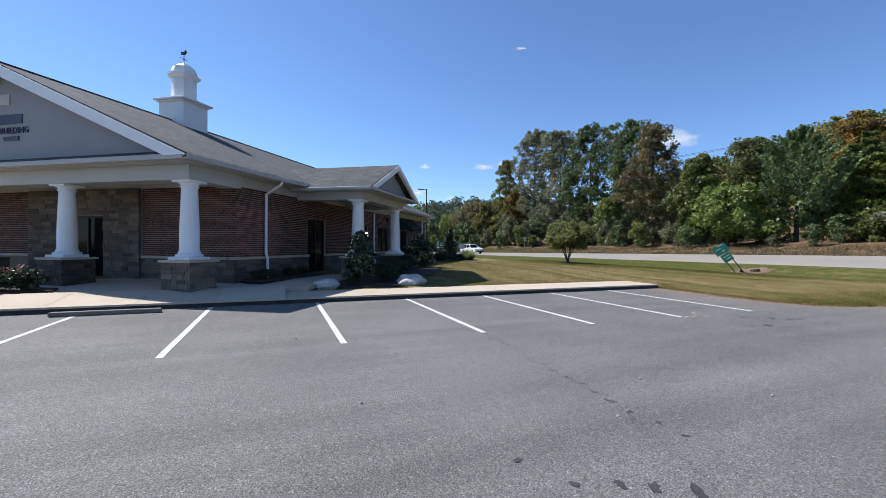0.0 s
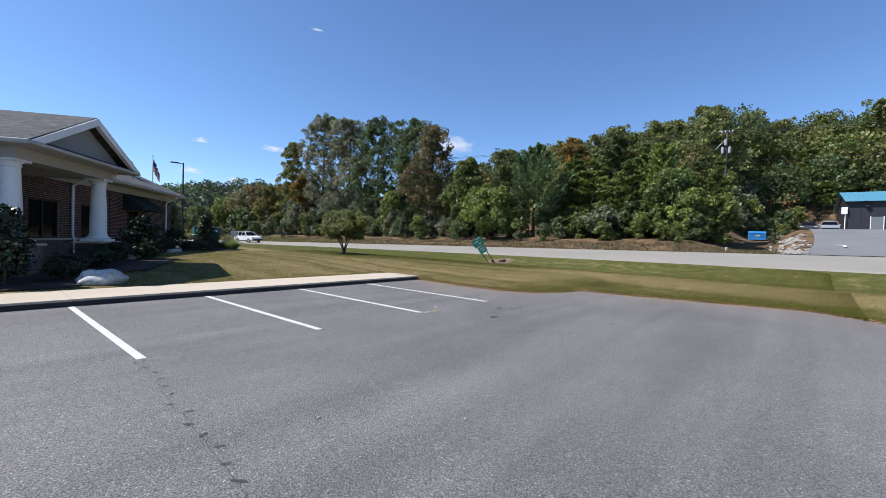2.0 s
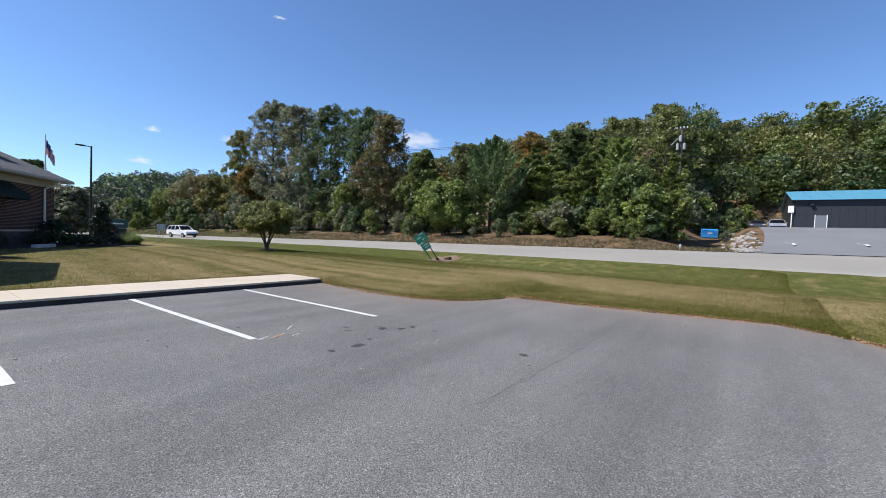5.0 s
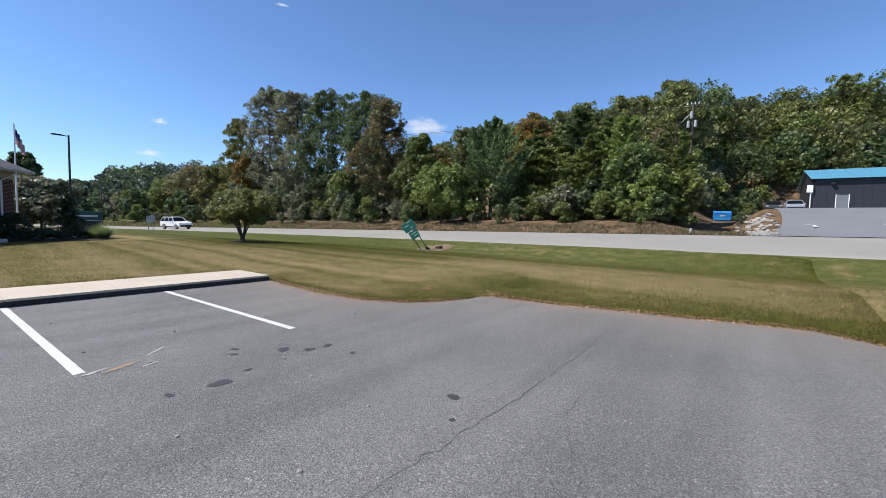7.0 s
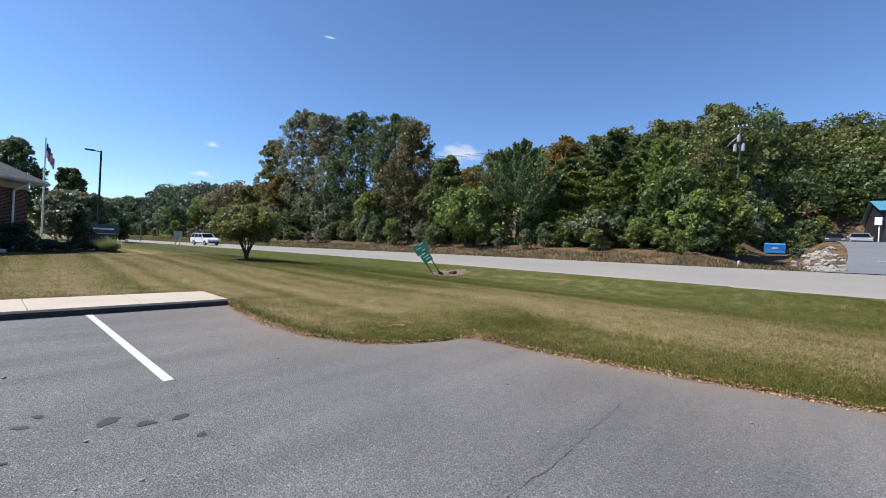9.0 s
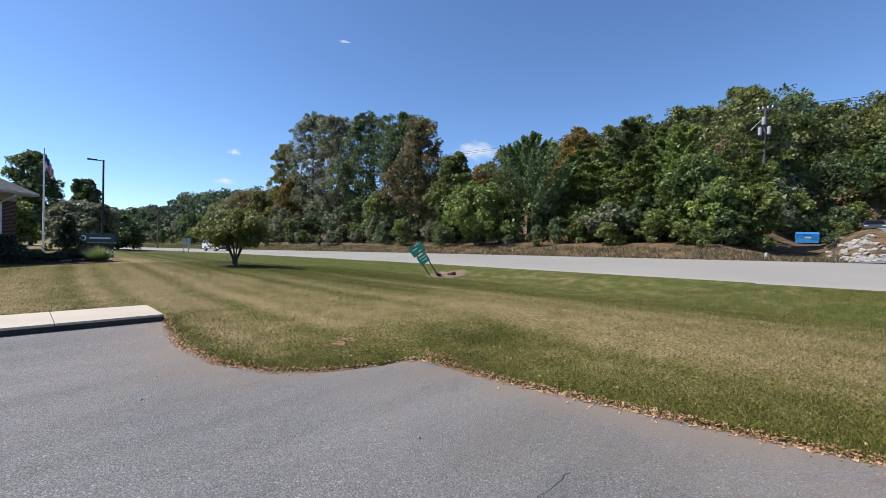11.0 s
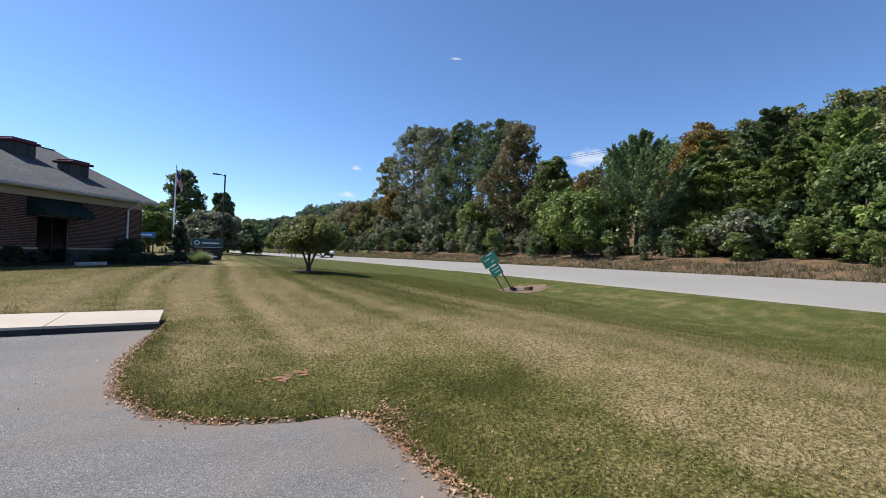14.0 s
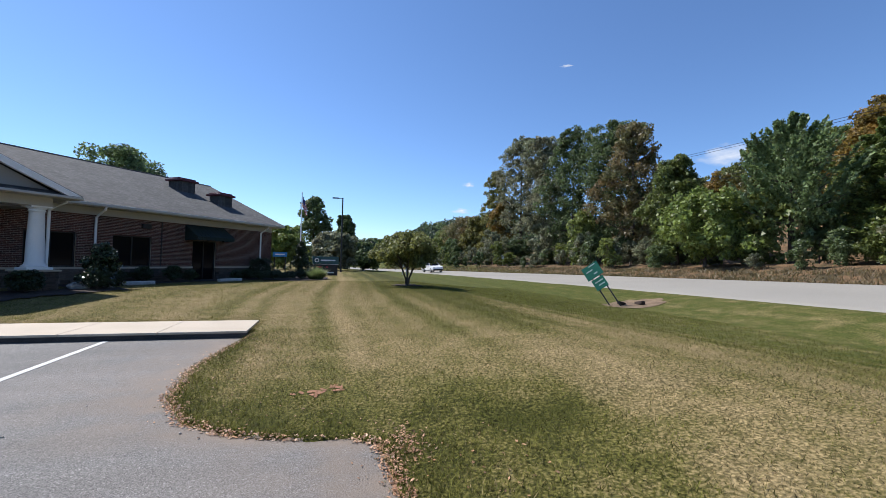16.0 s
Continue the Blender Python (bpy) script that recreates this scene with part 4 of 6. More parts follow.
# trees behind the far end of the building
for i, (x, y, h, r, m, t, lab) in enumerate([(9.9, 70, 12.7, 4.0, LEAF_DARK, 0.25, "tall dark green tree beyond the building"), (15.7, 70, 9.8, 3.4, LEAF_DARK, 0.45, "dark green rounded tree beyond the building"),
                                             (13.4, 46, 4.6, 3.2, LEAF_GREY, 0.0, "low spreading tree turning brown beyond the building"), (7.2, 47, 5.2, 3.0, LEAF_LIGHT, 0.1, "light green tree beyond the building"),
                                             (18.5, 62, 4.5, 3.4, LEAF_DARK, 0.1, "dark green tree beyond the lamp post"), (-12.4, 49.5, 13.9, 6.2, LEAF_ELM, 0.0, "broad green tree rising behind the roof")]):
    place(tree(500 + i, h, r * 1.15, 0.5, m, 150, 17000, 0.19, t, lab), x, y)

# ---- lamp post, flag pole ----
e = thing("street_lamp", pose(14.1, 38.1, float(height(14.1, 38.1))), "tall black lamp post with one flat head", "street lamp")
part("pole", tube([(0, 0, -0.1), (0, 0, 8.5)], 0.10, 0.07, 10), BLACK, e)
part("arm", tube([(0, 0, 8.4), (-0.5, 0.1, 8.45)], 0.04), BLACK, e)
part("lamp_head", box(-1.15, -0.45, -0.12, 0.26, 8.40, 8.50, 0.02), BLACK, e)
e = thing("flag_pole", pose(10.0, 32.9, float(height(10.0, 32.9))), "white flag pole with a limp striped flag", "flag pole")
part("pole", tube([(0, 0, -0.1), (0, 0, 8.1)], 0.07, 0.04, 10), WHITE, e)

# ---- flag ----
FLAG_R, FLAG_W, FLAG_B = (mat(n, c, 0.8, 0.1, 3, 40, 0.1) for n, c in (("flag_red", (0.45, 0.03, 0.05)), ("flag_white", (0.75, 0.74, 0.74)), ("flag_blue", (0.03, 0.04, 0.18))))
flag_pole = e


def limp_strip(k, n, cols, material, name):
    """One band of the hanging cloth, folded in waves."""
    vs, fs = [], []
    for c in cols:
        for q in (k, k + 1):
            t = c / 12
            drop = 0.25 + 1.15 * t
            vs.append((0.06 + 0.42 * t ** 0.8 + 0.05 * math.sin(c * 1.7), 0.10 * math.sin(c * 1.3 + q * 0.2), 7.95 - drop - q * 0.085 * (1 - 0.25 * t)))
    for i in range(len(cols) - 1):
        fs.append((2 * i, 2 * i + 1, 2 * i + 3, 2 * i + 2))
    ob = raw(name, vs, fs, material, flag_pole)
    ob.modifiers.new("thick", "SOLIDIFY").thickness = 0.006
    return ob


for k in range(13):
    limp_strip(k, 13, range(5 if k < 7 else 0, 13), FLAG_R if k % 2 == 0 else FLAG_W, "stripe")
for k in range(7):
    limp_strip(k, 13, range(0, 6), FLAG_B, "canton")

# ---- leaning green road sign with turned earth at its foot ----
sx, sy = 25.8, 6.2
e = thing("road_sign", Matrix.Translation((sx, sy, float(height(sx, sy)))) @ Matrix.Rotation(radians(40), 4, "Z") @ Matrix.Rotation(radians(-35), 4, "X") @ Matrix.Rotation(radians(6), 4, "Y"), "leaning green road sign on two posts in torn turf", "road sign")
for y in (-0.16, 0.16):
    part("post", box(-0.03, 0.03, y * 1.3 - 0.03, y * 1.3 + 0.03, -0.35, 2.3, 0.006), BLACK, e)
up = part("panel", box(-0.055, -0.032, -0.43, 0.43, 1.62, 2.30, 0.004), GREENSIGN, e, "green reflective panel")
lo = part("panel", box(-0.055, -0.032, -0.31, 0.31, 1.0, 1.56, 0.004), GREENSIGN, e)
WORN = mat("worn_letters", (0.34, 0.46, 0.40), 0.6, 0.2, 8, 40, 0)
for pn, rows in ((up, ((-0.3, 0.05, 2.22), (-0.05, 0.3, 2.02), (-0.2, 0.0, 1.80))), (lo, ((-0.22, 0.2, 1.38), (-0.22, 0.1, 1.2)))):
    for a, b, z in rows:
        part("bar", box(-0.060, -0.0555, a, b, z - 0.03, z + 0.03), WORN, pn)
earth = mat("turned_earth", (0.20, 0.135, 0.08), 1.0, 0.4, 2, 14, 1.0)
for dx, dy, r in ((0.5, 0.2, 30), (1.1, -0.3, 80)):
    o = obj("sod_clump", box(-0.32, 0.32, -0.1, 0.1, -0.06, 0.10, 0.04), MULCH)
    o.matrix_world = pose(sx + dx, sy + dy, float(height(sx + dx, sy + dy)) + 0.06, 6, 10, r)
    tagged(o, "dark upturned clump of sod beside the sign", "sod")


# ---- cars ----
RUBBER = mat("tyre_rubber", (0.02, 0.02, 0.02), 0.9, 0.2, 5, 60, 0.1)
ALLOY = mat("alloy", (0.45, 0.45, 0.46), 0.35, 0.1, 5, 60, 0.0, metal=0.9)
REDLENS = mat("red_lens", (0.35, 0.01, 0.01), 0.2, 0.0, 1, 1, 0)
CLEARLENS = mat("clear_lens", (0.6, 0.6, 0.6), 0.15, 0.0, 1, 1, 0)


def car(paint, label, m, H=1.76):
    """A sport utility car pointing along -y."""
    e = thing("car", m, label, "car")
    k = H / 1.76
    prof = [(-2.38, 0.42), (-2.42, 0.62), (-2.36, 0.86), (-2.15, 1.0), (-1.15, 1.10), (-0.98, 1.14), (2.30, 1.14), (2.38, 0.95), (2.42, 0.6), (2.36, 0.40),
            (1.90, 0.36), (1.86, 0.58), (1.68, 0.76), (1.42, 0.82), (1.16, 0.76), (0.98, 0.58), (0.94, 0.36), (-1.0, 0.34), (-1.04, 0.56), (-1.22, 0.75), (-1.48, 0.81), (-1.74, 0.75), (-1.92, 0.57), (-1.96, 0.38)]
    bm = prism([(a, z * k) for a, z in prof], -0.94, 0.94, "u")
    bmesh.ops.bevel(bm, geom=[x for x in bm.edges if abs(x.verts[0].co.x - x.verts[1].co.x) < 0.01], offset=0.05, segments=3, affect="EDGES")
    part("body", bm, paint, e, smooth=False)
    bm = bmesh.new()
    low = [(-0.90, -1.02), (0.90, -1.02), (0.90, 2.28), (-0.90, 2.28)]
    hi = [(-0.70, -0.30), (0.70, -0.30), (0.70, 1.95), (-0.70, 1.95)]
    a = [bm.verts.new((x, y, 1.13 * k)) for x, y in low]
    b = [bm.verts.new((x, y, 1.68 * k)) for x, y in hi]
    for i in range(4):
        bm.faces.new((a[i], a[(i + 1) % 4], b[(i + 1) % 4], b[i]))
    bm.faces.new(b)
    bmesh.ops.bevel(bm, geom=bm.edges[:], offset=0.04, segments=2, affect="EDGES")
    part("glasshouse", bm, GLASS, e, "dark tinted glass")
    bm = slab([(x * 1.04, y * 1.0 + (0.03 if y > 0 else -0.08), 1.75 * k) for x, y in hi], 0.085)
    bmesh.ops.bevel(bm, geom=bm.edges[:], offset=0.035, segments=2, affect="EDGES")
    part("roof", bm, paint, e)
    for s in (-1, 1):
        for (y0, z0), (y1, z1) in (((-1.02, 1.13), (-0.30, 1.68)), ((0.38, 1.13), (0.38, 1.68)), ((1.38, 1.13), (1.30, 1.68)), ((2.28, 1.13), (1.95, 1.68))):
            part("pillar", tube([(s * 0.905, y0, z0 * k), (s * 0.71, y1, z1 * k)], 0.045, 0.045, 6), paint, e)
        part("roof_rail", tube([(s * 0.66, -0.1, 1.78 * k), (s * 0.66, 1.8, 1.78 * k)], 0.02, seg=6), BLACK, e)
        part("mirror", box(s * 1.02 - 0.1, s * 1.02 + 0.1, -0.72, -0.58, 1.08 * k, 1.24 * k, 0.03), paint, e)
        part("headlight", box(s * 0.72 - 0.18, s * 0.72 + 0.18, -2.40, -2.22, 0.80 * k, 0.92 * k, 0.02), CLEARLENS, e)
        part("tail_light", box(s * 0.80 - 0.14, s * 0.80 + 0.15, 2.30, 2.43, 0.92 * k, 1.10 * k, 0.02), REDLENS, e)
        part("sill", box(s * 0.93 - 0.03, s * 0.93 + 0.03, -0.95, 0.9, 0.32 * k, 0.44 * k, 0.01), BLACK, e)
        for y in (-1.48, 1.42):
            bm = lathe([(0.28, -0.11), (0.35, -0.10), (0.37, -0.05), (0.37, 0.05), (0.35, 0.10), (0.28, 0.11)], 24)
            bmesh.ops.rotate(bm, verts=bm.verts, matrix=Matrix.Rotation(radians(90), 3, "Y"))
            w = part("wheel", bm, RUBBER, e, "black tyre")
            w.location = (s * 0.84, y, 0.37)
            bm = lathe([(0.25, -0.118), (0.24, -0.10), (0.05, -0.07), (0.05, 0.07), (0.24, 0.10), (0.25, 0.118)], 10)
            bmesh.ops.rotate(bm, verts=bm.verts, matrix=Matrix.Rotation(radians(90), 3, "Y"))
            part("rim", bm, ALLOY, w)
    part("bumper", box(-0.85, 0.85, -2.46, -2.38, 0.42 * k, 0.62 * k, 0.03), BLACK, e)
    part("bumper", box(-0.85, 0.85, 2.38, 2.47, 0.40 * k, 0.60 * k, 0.03), BLACK, e)
    return e


CARWHITE = mat("car_white", (0.80, 0.80, 0.80), 0.25, 0.02, 2, 30, 0)
CARSILVER = mat("car_silver", (0.42, 0.43, 0.46), 0.3, 0.05, 2, 30, 0, metal=0.5)
CARDARK = mat("car_dark", (0.04, 0.045, 0.05), 0.3, 0.05, 2, 30, 0)
cx, cy = 29.3, 56.0
car(CARWHITE, "white sport utility car on the road's near lane", Matrix.Translation((cx, cy, road_z(cx, cy))) @ Matrix.Rotation(radians(9.5), 4, "Z") @ Matrix.Rotation(math.atan(0.05), 4, "Y").inverted())
for x, y, p, lab in ((75.5, -15.5, CARSILVER, "silver car parked beside the dark shed"), (77.5, -13.4, CARDARK, "dark car parked beside the dark shed")):
    car(p, lab, Matrix.Translation((x, y, float(height(x, y)) + 0.05)) @ Matrix.Rotation(radians(-90), 4, "Z"), 1.5)

# ---- drive, shed, dumpster across the road ----
dv, df = [], []
dxs = np.linspace(0, 37, 40)
for i, d in enumerate(dxs):
    for k, y in enumerate(np.linspace(-12.6, -62, 24)):
        yy = y + (1.8 * math.exp(-d / 2.5) if k == 0 else 0) - (0.9 * math.sin(d * 0.12) if k == 0 else 0)
        x = float(road_x(yy)) + ROAD_W + 0.05 + d
        dv.append((x, yy, float(height(x, yy)) + 0.07))
df = [(i * 24 + k, i * 24 + k + 1, i * 24 + 25 + k, i * 24 + 24 + k) for i in range(39) for k in range(23)]
tagged(raw("driveway", dv, df, DRIVE, smooth=True), "grey asphalt drive climbing from the road to a shed", "driveway", kind="structure")
for y in (-15.4, -20.0):
    x = 50.0
    z = float(height(x, y)) + 0.09
    bm = bmesh.new()
    bm.faces.new([bm.verts.new((x + a, y + b, z + 0.11 * a)) for a, b in ((-1.2, -0.12), (0.2, -0.12), (0.2, -0.6), (1.4, 0), (0.2, 0.6), (0.2, 0.12), (-1.2, 0.12))])
    tagged(obj("lane_arrow", bm, PAINT), "white lane arrow painted on the drive", "arrow", "drive arrows", "structure")
e = thing("shed", Matrix.Translation((74, -17.2, 4.3)), "long dark metal shed with a blue roof", "shed")
part("wall", box(0, 0.2, -36, 0, 0, 4.15), NAVY, e)
part("wall", box(0.2, 21, -0.2, 0, 0, 4.15), NAVY, e)
part("wall", box(0.2, 21, -36, -35.8, 0, 4.15), NAVY, e)
part("wall", box(20.8, 21, -35.8, -0.2, 0, 4.15), NAVY, e)
part("gable", prism([(0, 4.15), (21, 4.15), (10.5, 6.3)], -0.2, 0), NAVY, e)
for s in (0, 1):
    for i in range(18):
        y0, y1 = 0.4 - i * 2.05, 0.4 - (i + 1) * 2.05 + 0.03
        part("roof_sheet", slab([(-0.5 if s == 0 else 21.5, y0, 4.12), (10.5, y0, 6.36), (10.5, y1, 6.36), (-0.5 if s == 0 else 21.5, y1, 4.12)], 0.08), BLUEROOF, e)
for i in range(44):
    part("siding_rib", box(-0.025, 0.0, -0.4 - i * 0.8, -0.34 - i * 0.8, 0.02, 4.1), NAVY, e)
GREY = mat("grey_door", (0.16, 0.17, 0.18), 0.5, 0.05, 2, 30, 0)
d = part("door", box(-0.06, -0.026, -3.2, -2.1, 0, 2.05), GREY, e, "grey steel door")
part("door_frame", box(-0.08, -0.061, -3.28, -3.2, 0, 2.13), WHITE, d)
part("door_frame", box(-0.08, -0.061, -2.1, -2.02, 0, 2.13), WHITE, d)
part("meter_box", box(-0.3, -0.03, 0.1, 0.7, 2.4, 3.3, 0.03), WHITE, e, "white meter box")
part("conduit", tube([(-0.1, 0.3, 2.4), (-0.1, 0.3, 0)], 0.06), WHITE, e)
part("floodlight", box(-0.4, -0.03, -1.9, -1.5, 3.3, 3.55, 0.03), BLACK, e)
e = thing("dumpster", Matrix.Translation((66, -8.2, float(height(66, -8.2)) + 0.05)) @ Matrix.Rotation(radians(8), 4, "Z") @ Matrix.Scale(0.66, 4), "bright blue steel dumpster with sloping lid", "dumpster")
part("bin", prism([(-0.9, 0.1), (0.9, 0.1), (1.0, 1.45), (0.2, 1.75), (-1.0, 1.45)], -1.35, 1.35), BLUE, e)
part("lid", slab([(-1.03, -1.38, 1.50), (-1.03, 1.38, 1.50), (0.2, 1.38, 1.82), (0.2, -1.38, 1.82)], 0.05), BLUE, e)
for y in (-1.4, 1.36):
    part("fork_pocket", box(-0.9, 0.7, y, y + 0.08, 0.7, 0.95), BLUE, e)
part("label_plate", box(-0.99, -0.975, -0.4, 0.4, 0.8, 1.05), PAINT, e)
zp = float(height(64.5, -10.6))
tagged(obj("concrete_pad", box(61.5, 67.5, -11.6, -9.7, zp - 0.4, zp + 0.14, 0.02), CONCRETE), "pale concrete pad beside the dumpster", "pad", kind="structure")
# utility pole and wires
CAN = mat("transformer_paint", (0.34, 0.35, 0.35), 0.5, 0.1, 3, 40, 0.05)
e = thing("utility_pole", pose(60, -5.1, float(height(60, -5.1))), "tall wooden utility pole with transformers and crossarms", "utility pole")
zt = 16.2 - float(height(60, -5.1))
part("pole", tube([(0, 0, -0.5), (0, 0, zt)], 0.15, 0.10, 10), WOODPOLE, e)
for z in (zt - 0.3, zt - 2.6):
    part("crossarm", box(-0.07, 0.07, -0.6, 0.6, z, z + 0.12), WOODPOLE, e)
for y, z in ((-0.45, zt - 2.4), (0.45, zt - 2.4), (0.1, zt - 1.4)):
    part("transformer", lathe([(0.14, z - 0.4), (0.16, z - 0.37), (0.16, z + 0.3), (0.13, z + 0.36), (0.04, z + 0.4)], 14, -0.28, y * 0.8), CAN, e)
for y in (-0.55, -0.2, 0.2, 0.55):
    part("insulator", lathe([(0.05, zt - 0.16), (0.08, zt - 0.1), (0.05, zt + 0.08)], 10, 0, y), METAL, e)
part("guy_bracket", tube([(0, 0, zt - 1.0), (-0.5, 0.6, zt - 1.7), (-0.3, 1.1, zt - 2.2)], 0.04), METAL, e)
for (zl, zp, zr, off) in ((20.5, 15.9, 15.2, 0.5), (20.5, 15.9, 15.2, -0.5), (17.2, 12.5, 12.4, 0.0), (16.8, 12.1, 12.0, 0.1)):
    pts = []
    for (xa, ya, za), (xb, yb, zb), n in (((57, 95, zl), (60, -5.1, zp), 16), ((60, -5.1, zp), (58, -75, zr), 13)):
        for i in range(n):
            t = i / n
            pts.append((xa + (xb - xa) * t + off, ya + (yb - ya) * t, za + (zb - za) * t - 4 * 1.0 * t * (1 - t)))
    pts.append((58 + off, -75, zr))
    tagged(obj("power_line", tube(pts, 0.022, seg=5), BLACK), "thin black overhead power line strung along the road", "power line", "power lines")
for x, y in ((57, 95), (58, -75)):
    z = float(height(x, y))
    e = thing("utility_pole", pose(x, y, z), "tall wooden utility pole carrying wires", "utility pole")
    part("pole", tube([(0, 0, -0.5), (0, 0, 19.4 - z)], 0.17, 0.12, 10), WOODPOLE, e)
    part("crossarm", box(-1.0, 1.0, -0.07, 0.07, 18.8 - z, 18.95 - z), WOODPOLE, e)
# white marker, mailbox, riprap by the drive
x, y = 44.6, -7.2
o = obj("marker_post", lathe([(0.10, -0.1), (0.10, 0.40), (0.08, 0.44), (0.02, 0.47)], 12), TRIM)
o.location = (x, y, float(height(x, y)))
tagged(o, "short white marker post in the roadside grass", "marker post")
x, y = 43.6, -10.6
e = thing("mailbox", pose(x, y, float(height(x, y))), "dark mailbox on a post beside the road", "mailbox")
part("post", box(-0.05, 0.05, -0.05, 0.05, -0.1, 1.0), WOODPOLE, e)
part("box", box(-0.28, 0.22, -0.11, 0.11, 1.0, 1.25, 0.05), BLACK, e)


def rock(name, r, seed, material, sub=2, flat=0.65):
    bm = bmesh.new()
    bmesh.ops.create_icosphere(bm, subdivisions=sub, radius=r)
    for v in bm.verts:
        d = v.co.normalized()
        k = 1 + 0.42 * noise.noise(d * 1.3 + Vector((seed, 0, 0))) + 0.16 * noise.noise(d * 4 + Vector((0, seed, 0)))
        v.co = Vector((v.co.x * k * 1.2, v.co.y * k, v.co.z * k * flat))
    return obj(name, bm, material, smooth=sub > 2)


g = random.Random(21)
rk = [rock("riprap_stone", 0.2, 3 + i, ROCK) for i in range(5)]
for i in range(90):
    d = g.uniform(1.0, 15)
    x, y = 42 + d, -11.9 + g.gauss(0, 0.35 + 0.02 * d)
    o = rk[i] if i < 5 else rk[i % 5].copy()
    if i >= 5:
        scene.collection.objects.link(o)
    o.matrix_world = Matrix.LocRotScale((x, y, float(height(x, y)) + 0.07), Euler((g.uniform(-.4, .4), g.uniform(-.4, .4), g.uniform(0, 6))), (g.uniform(0.6, 1.3),) * 3)
    tagged(o, "pale broken riprap stone beside the drive", "stone", "riprap stones")
# dry grass on the bank
q = np.random.default_rng(9)


def tufts(name, xs, ys, zs, hgt, wid, material, lean=0.35):
    n = len(xs)
    a = q.random(n) * 2 * np.pi
    h = hgt * (0.5 + q.random(n))
    base = np.stack([xs, ys, zs - 0.01], 1)
    side = np.stack([np.cos(a), np.sin(a), 0 * a], 1) * (wid * (0.6 + 0.8 * q.random(n)))[:, None]
    tip = base + np.stack([q.normal(size=n) * lean * h, q.normal(size=n) * lean * h, h], 1)
    v = np.stack([base - side, base + side, tip], 1).reshape(-1, 3)
    return raw(name, v.tolist(), np.arange(3 * n).reshape(-1, 3).tolist(), material)


n = 26000
yy = q.uniform(-11.5, 105, n)
ee = 0.6 + 5.2 * q.random(n) ** 1.3
xx = road_x(yy) + ROAD_W + ee
keep = q.random(n) < 0.35 + 0.65 * (np.sin(yy * 0.9) * np.sin(yy * 0.31 + ee) > -0.2)
xx, yy = xx[keep], yy[keep]
tagged(tufts("dry_grass", xx, yy, height(xx, yy), 0.27, 0.035, DRYGRASS, 0.5), "dry tan grass and weeds on the road bank", "grass", kind="stuff")

# ---- lawn blades, thick near the lot and thinning out ----
n = 430000
yy = np.where(q.random(n) < 0.14, q.uniform(-24, -13, n), -13.5 + 32 * q.random(n) ** 1.9)
xx = edge_x(np.minimum(yy, 0)) - 0.10 + 15 * q.random(n) ** 1.8
xx = np.where(yy > 0.3, 10.9 + 15 * q.random(n), xx)
n2 = 70000
xx = np.concatenate([xx, q.uniform(1.5, 10.95, n2)])
yy = np.concatenate([yy, 1.9 + 16 * q.random(n2) ** 1.4])
zz = height(xx, yy)
pat = dry_field(xx, yy) - 0.8 * swale_field(xx, yy) + q.normal(size=n + n2) * 0.24
xr, yr = xx + 5.202, yy - 3.557
ua, va = xr * math.cos(TH) + yr * math.sin(TH) - 6.3, -xr * math.sin(TH) + yr * math.cos(TH) + 0.15
ok = (zz > -0.05) & ~((yy > 0) & (yy < 1.85) & (xx < 11.05)) & (xx < road_x(yy) - 0.3)
ok &= ~((ua < -1.2) & (va < 10.5) & (yy > 1.9)) & ~((ua < -4.4) & (yy > 1.9)) & (np.hypot(xx - 12.63, (yy + 4.62) * 1.6) > 0.22)
GREENBLADE = mat("green_blade", (0.108, 0.112, 0.017), 0.7, 0.12, 0.35, 3, 0, tint=(0.142, 0.136, 0.028), island=0.8, trans=0.3)
OLIVEBLADE = mat("olive_blade", (0.190, 0.158, 0.056), 0.7, 0.12, 0.35, 3, 0, tint=(0.23, 0.182, 0.078), island=0.8, trans=0.3)
for m in (BLADE, GREENBLADE, OLIVEBLADE):
    m.node_tree.nodes["Principled BSDF"].inputs["Specular IOR Level"].default_value = 0.15
for sel, m, hh in ((pat > 0.62, BLADE, 0.036), ((pat <= 0.62) & (pat > 0.36), OLIVEBLADE, 0.042), (pat <= 0.36, GREENBLADE, 0.055)):
    k = ok & sel
    tagged(tufts("grass", xx[k], yy[k], zz[k], hh, 0.0045, m, 0.7), "short mown grass, part dry and part green", "grass", kind="stuff")
# fallen leaves along the lawn's edge
n = 7000
t = q.random(n) ** 0.8
yy = 0.2 - 14.5 * t
off = np.where(q.random(n) < 0.3, -np.abs(q.normal(size=n)) * 0.05, np.abs(q.normal(size=n)) * 0.065) + 0.02
xx = edge_x(yy) + off + 0.0
far_k = n - 500
xx[far_k:] = edge_x(yy[far_k:]) + q.uniform(-0.3, 1.4, 500)
xx[:260], yy[:260] = 13.55 + 0.10 * q.normal(size=260), -6.32 + 0.22 * q.normal(size=260)
zz = np.maximum(height(xx, yy), 0.0) + 0.012
a = q.normal(size=(n, 3)) * np.array([1, 1, 0.35])
a /= np.linalg.norm(a, axis=1)[:, None]
b = np.cross(a, np.array([0, 0, 1.0]) + q.normal(size=(n, 3)) * 0.3)
b /= np.linalg.norm(b, axis=1)[:, None]
p = np.stack([xx, yy, zz], 1)
s = (0.010 + 0.016 * q.random(n))[:, None]
v = np.stack([p - a * s, p + b * s * 0.6, p + a * s, p - b * s * 0.6], 1).reshape(-1, 3)
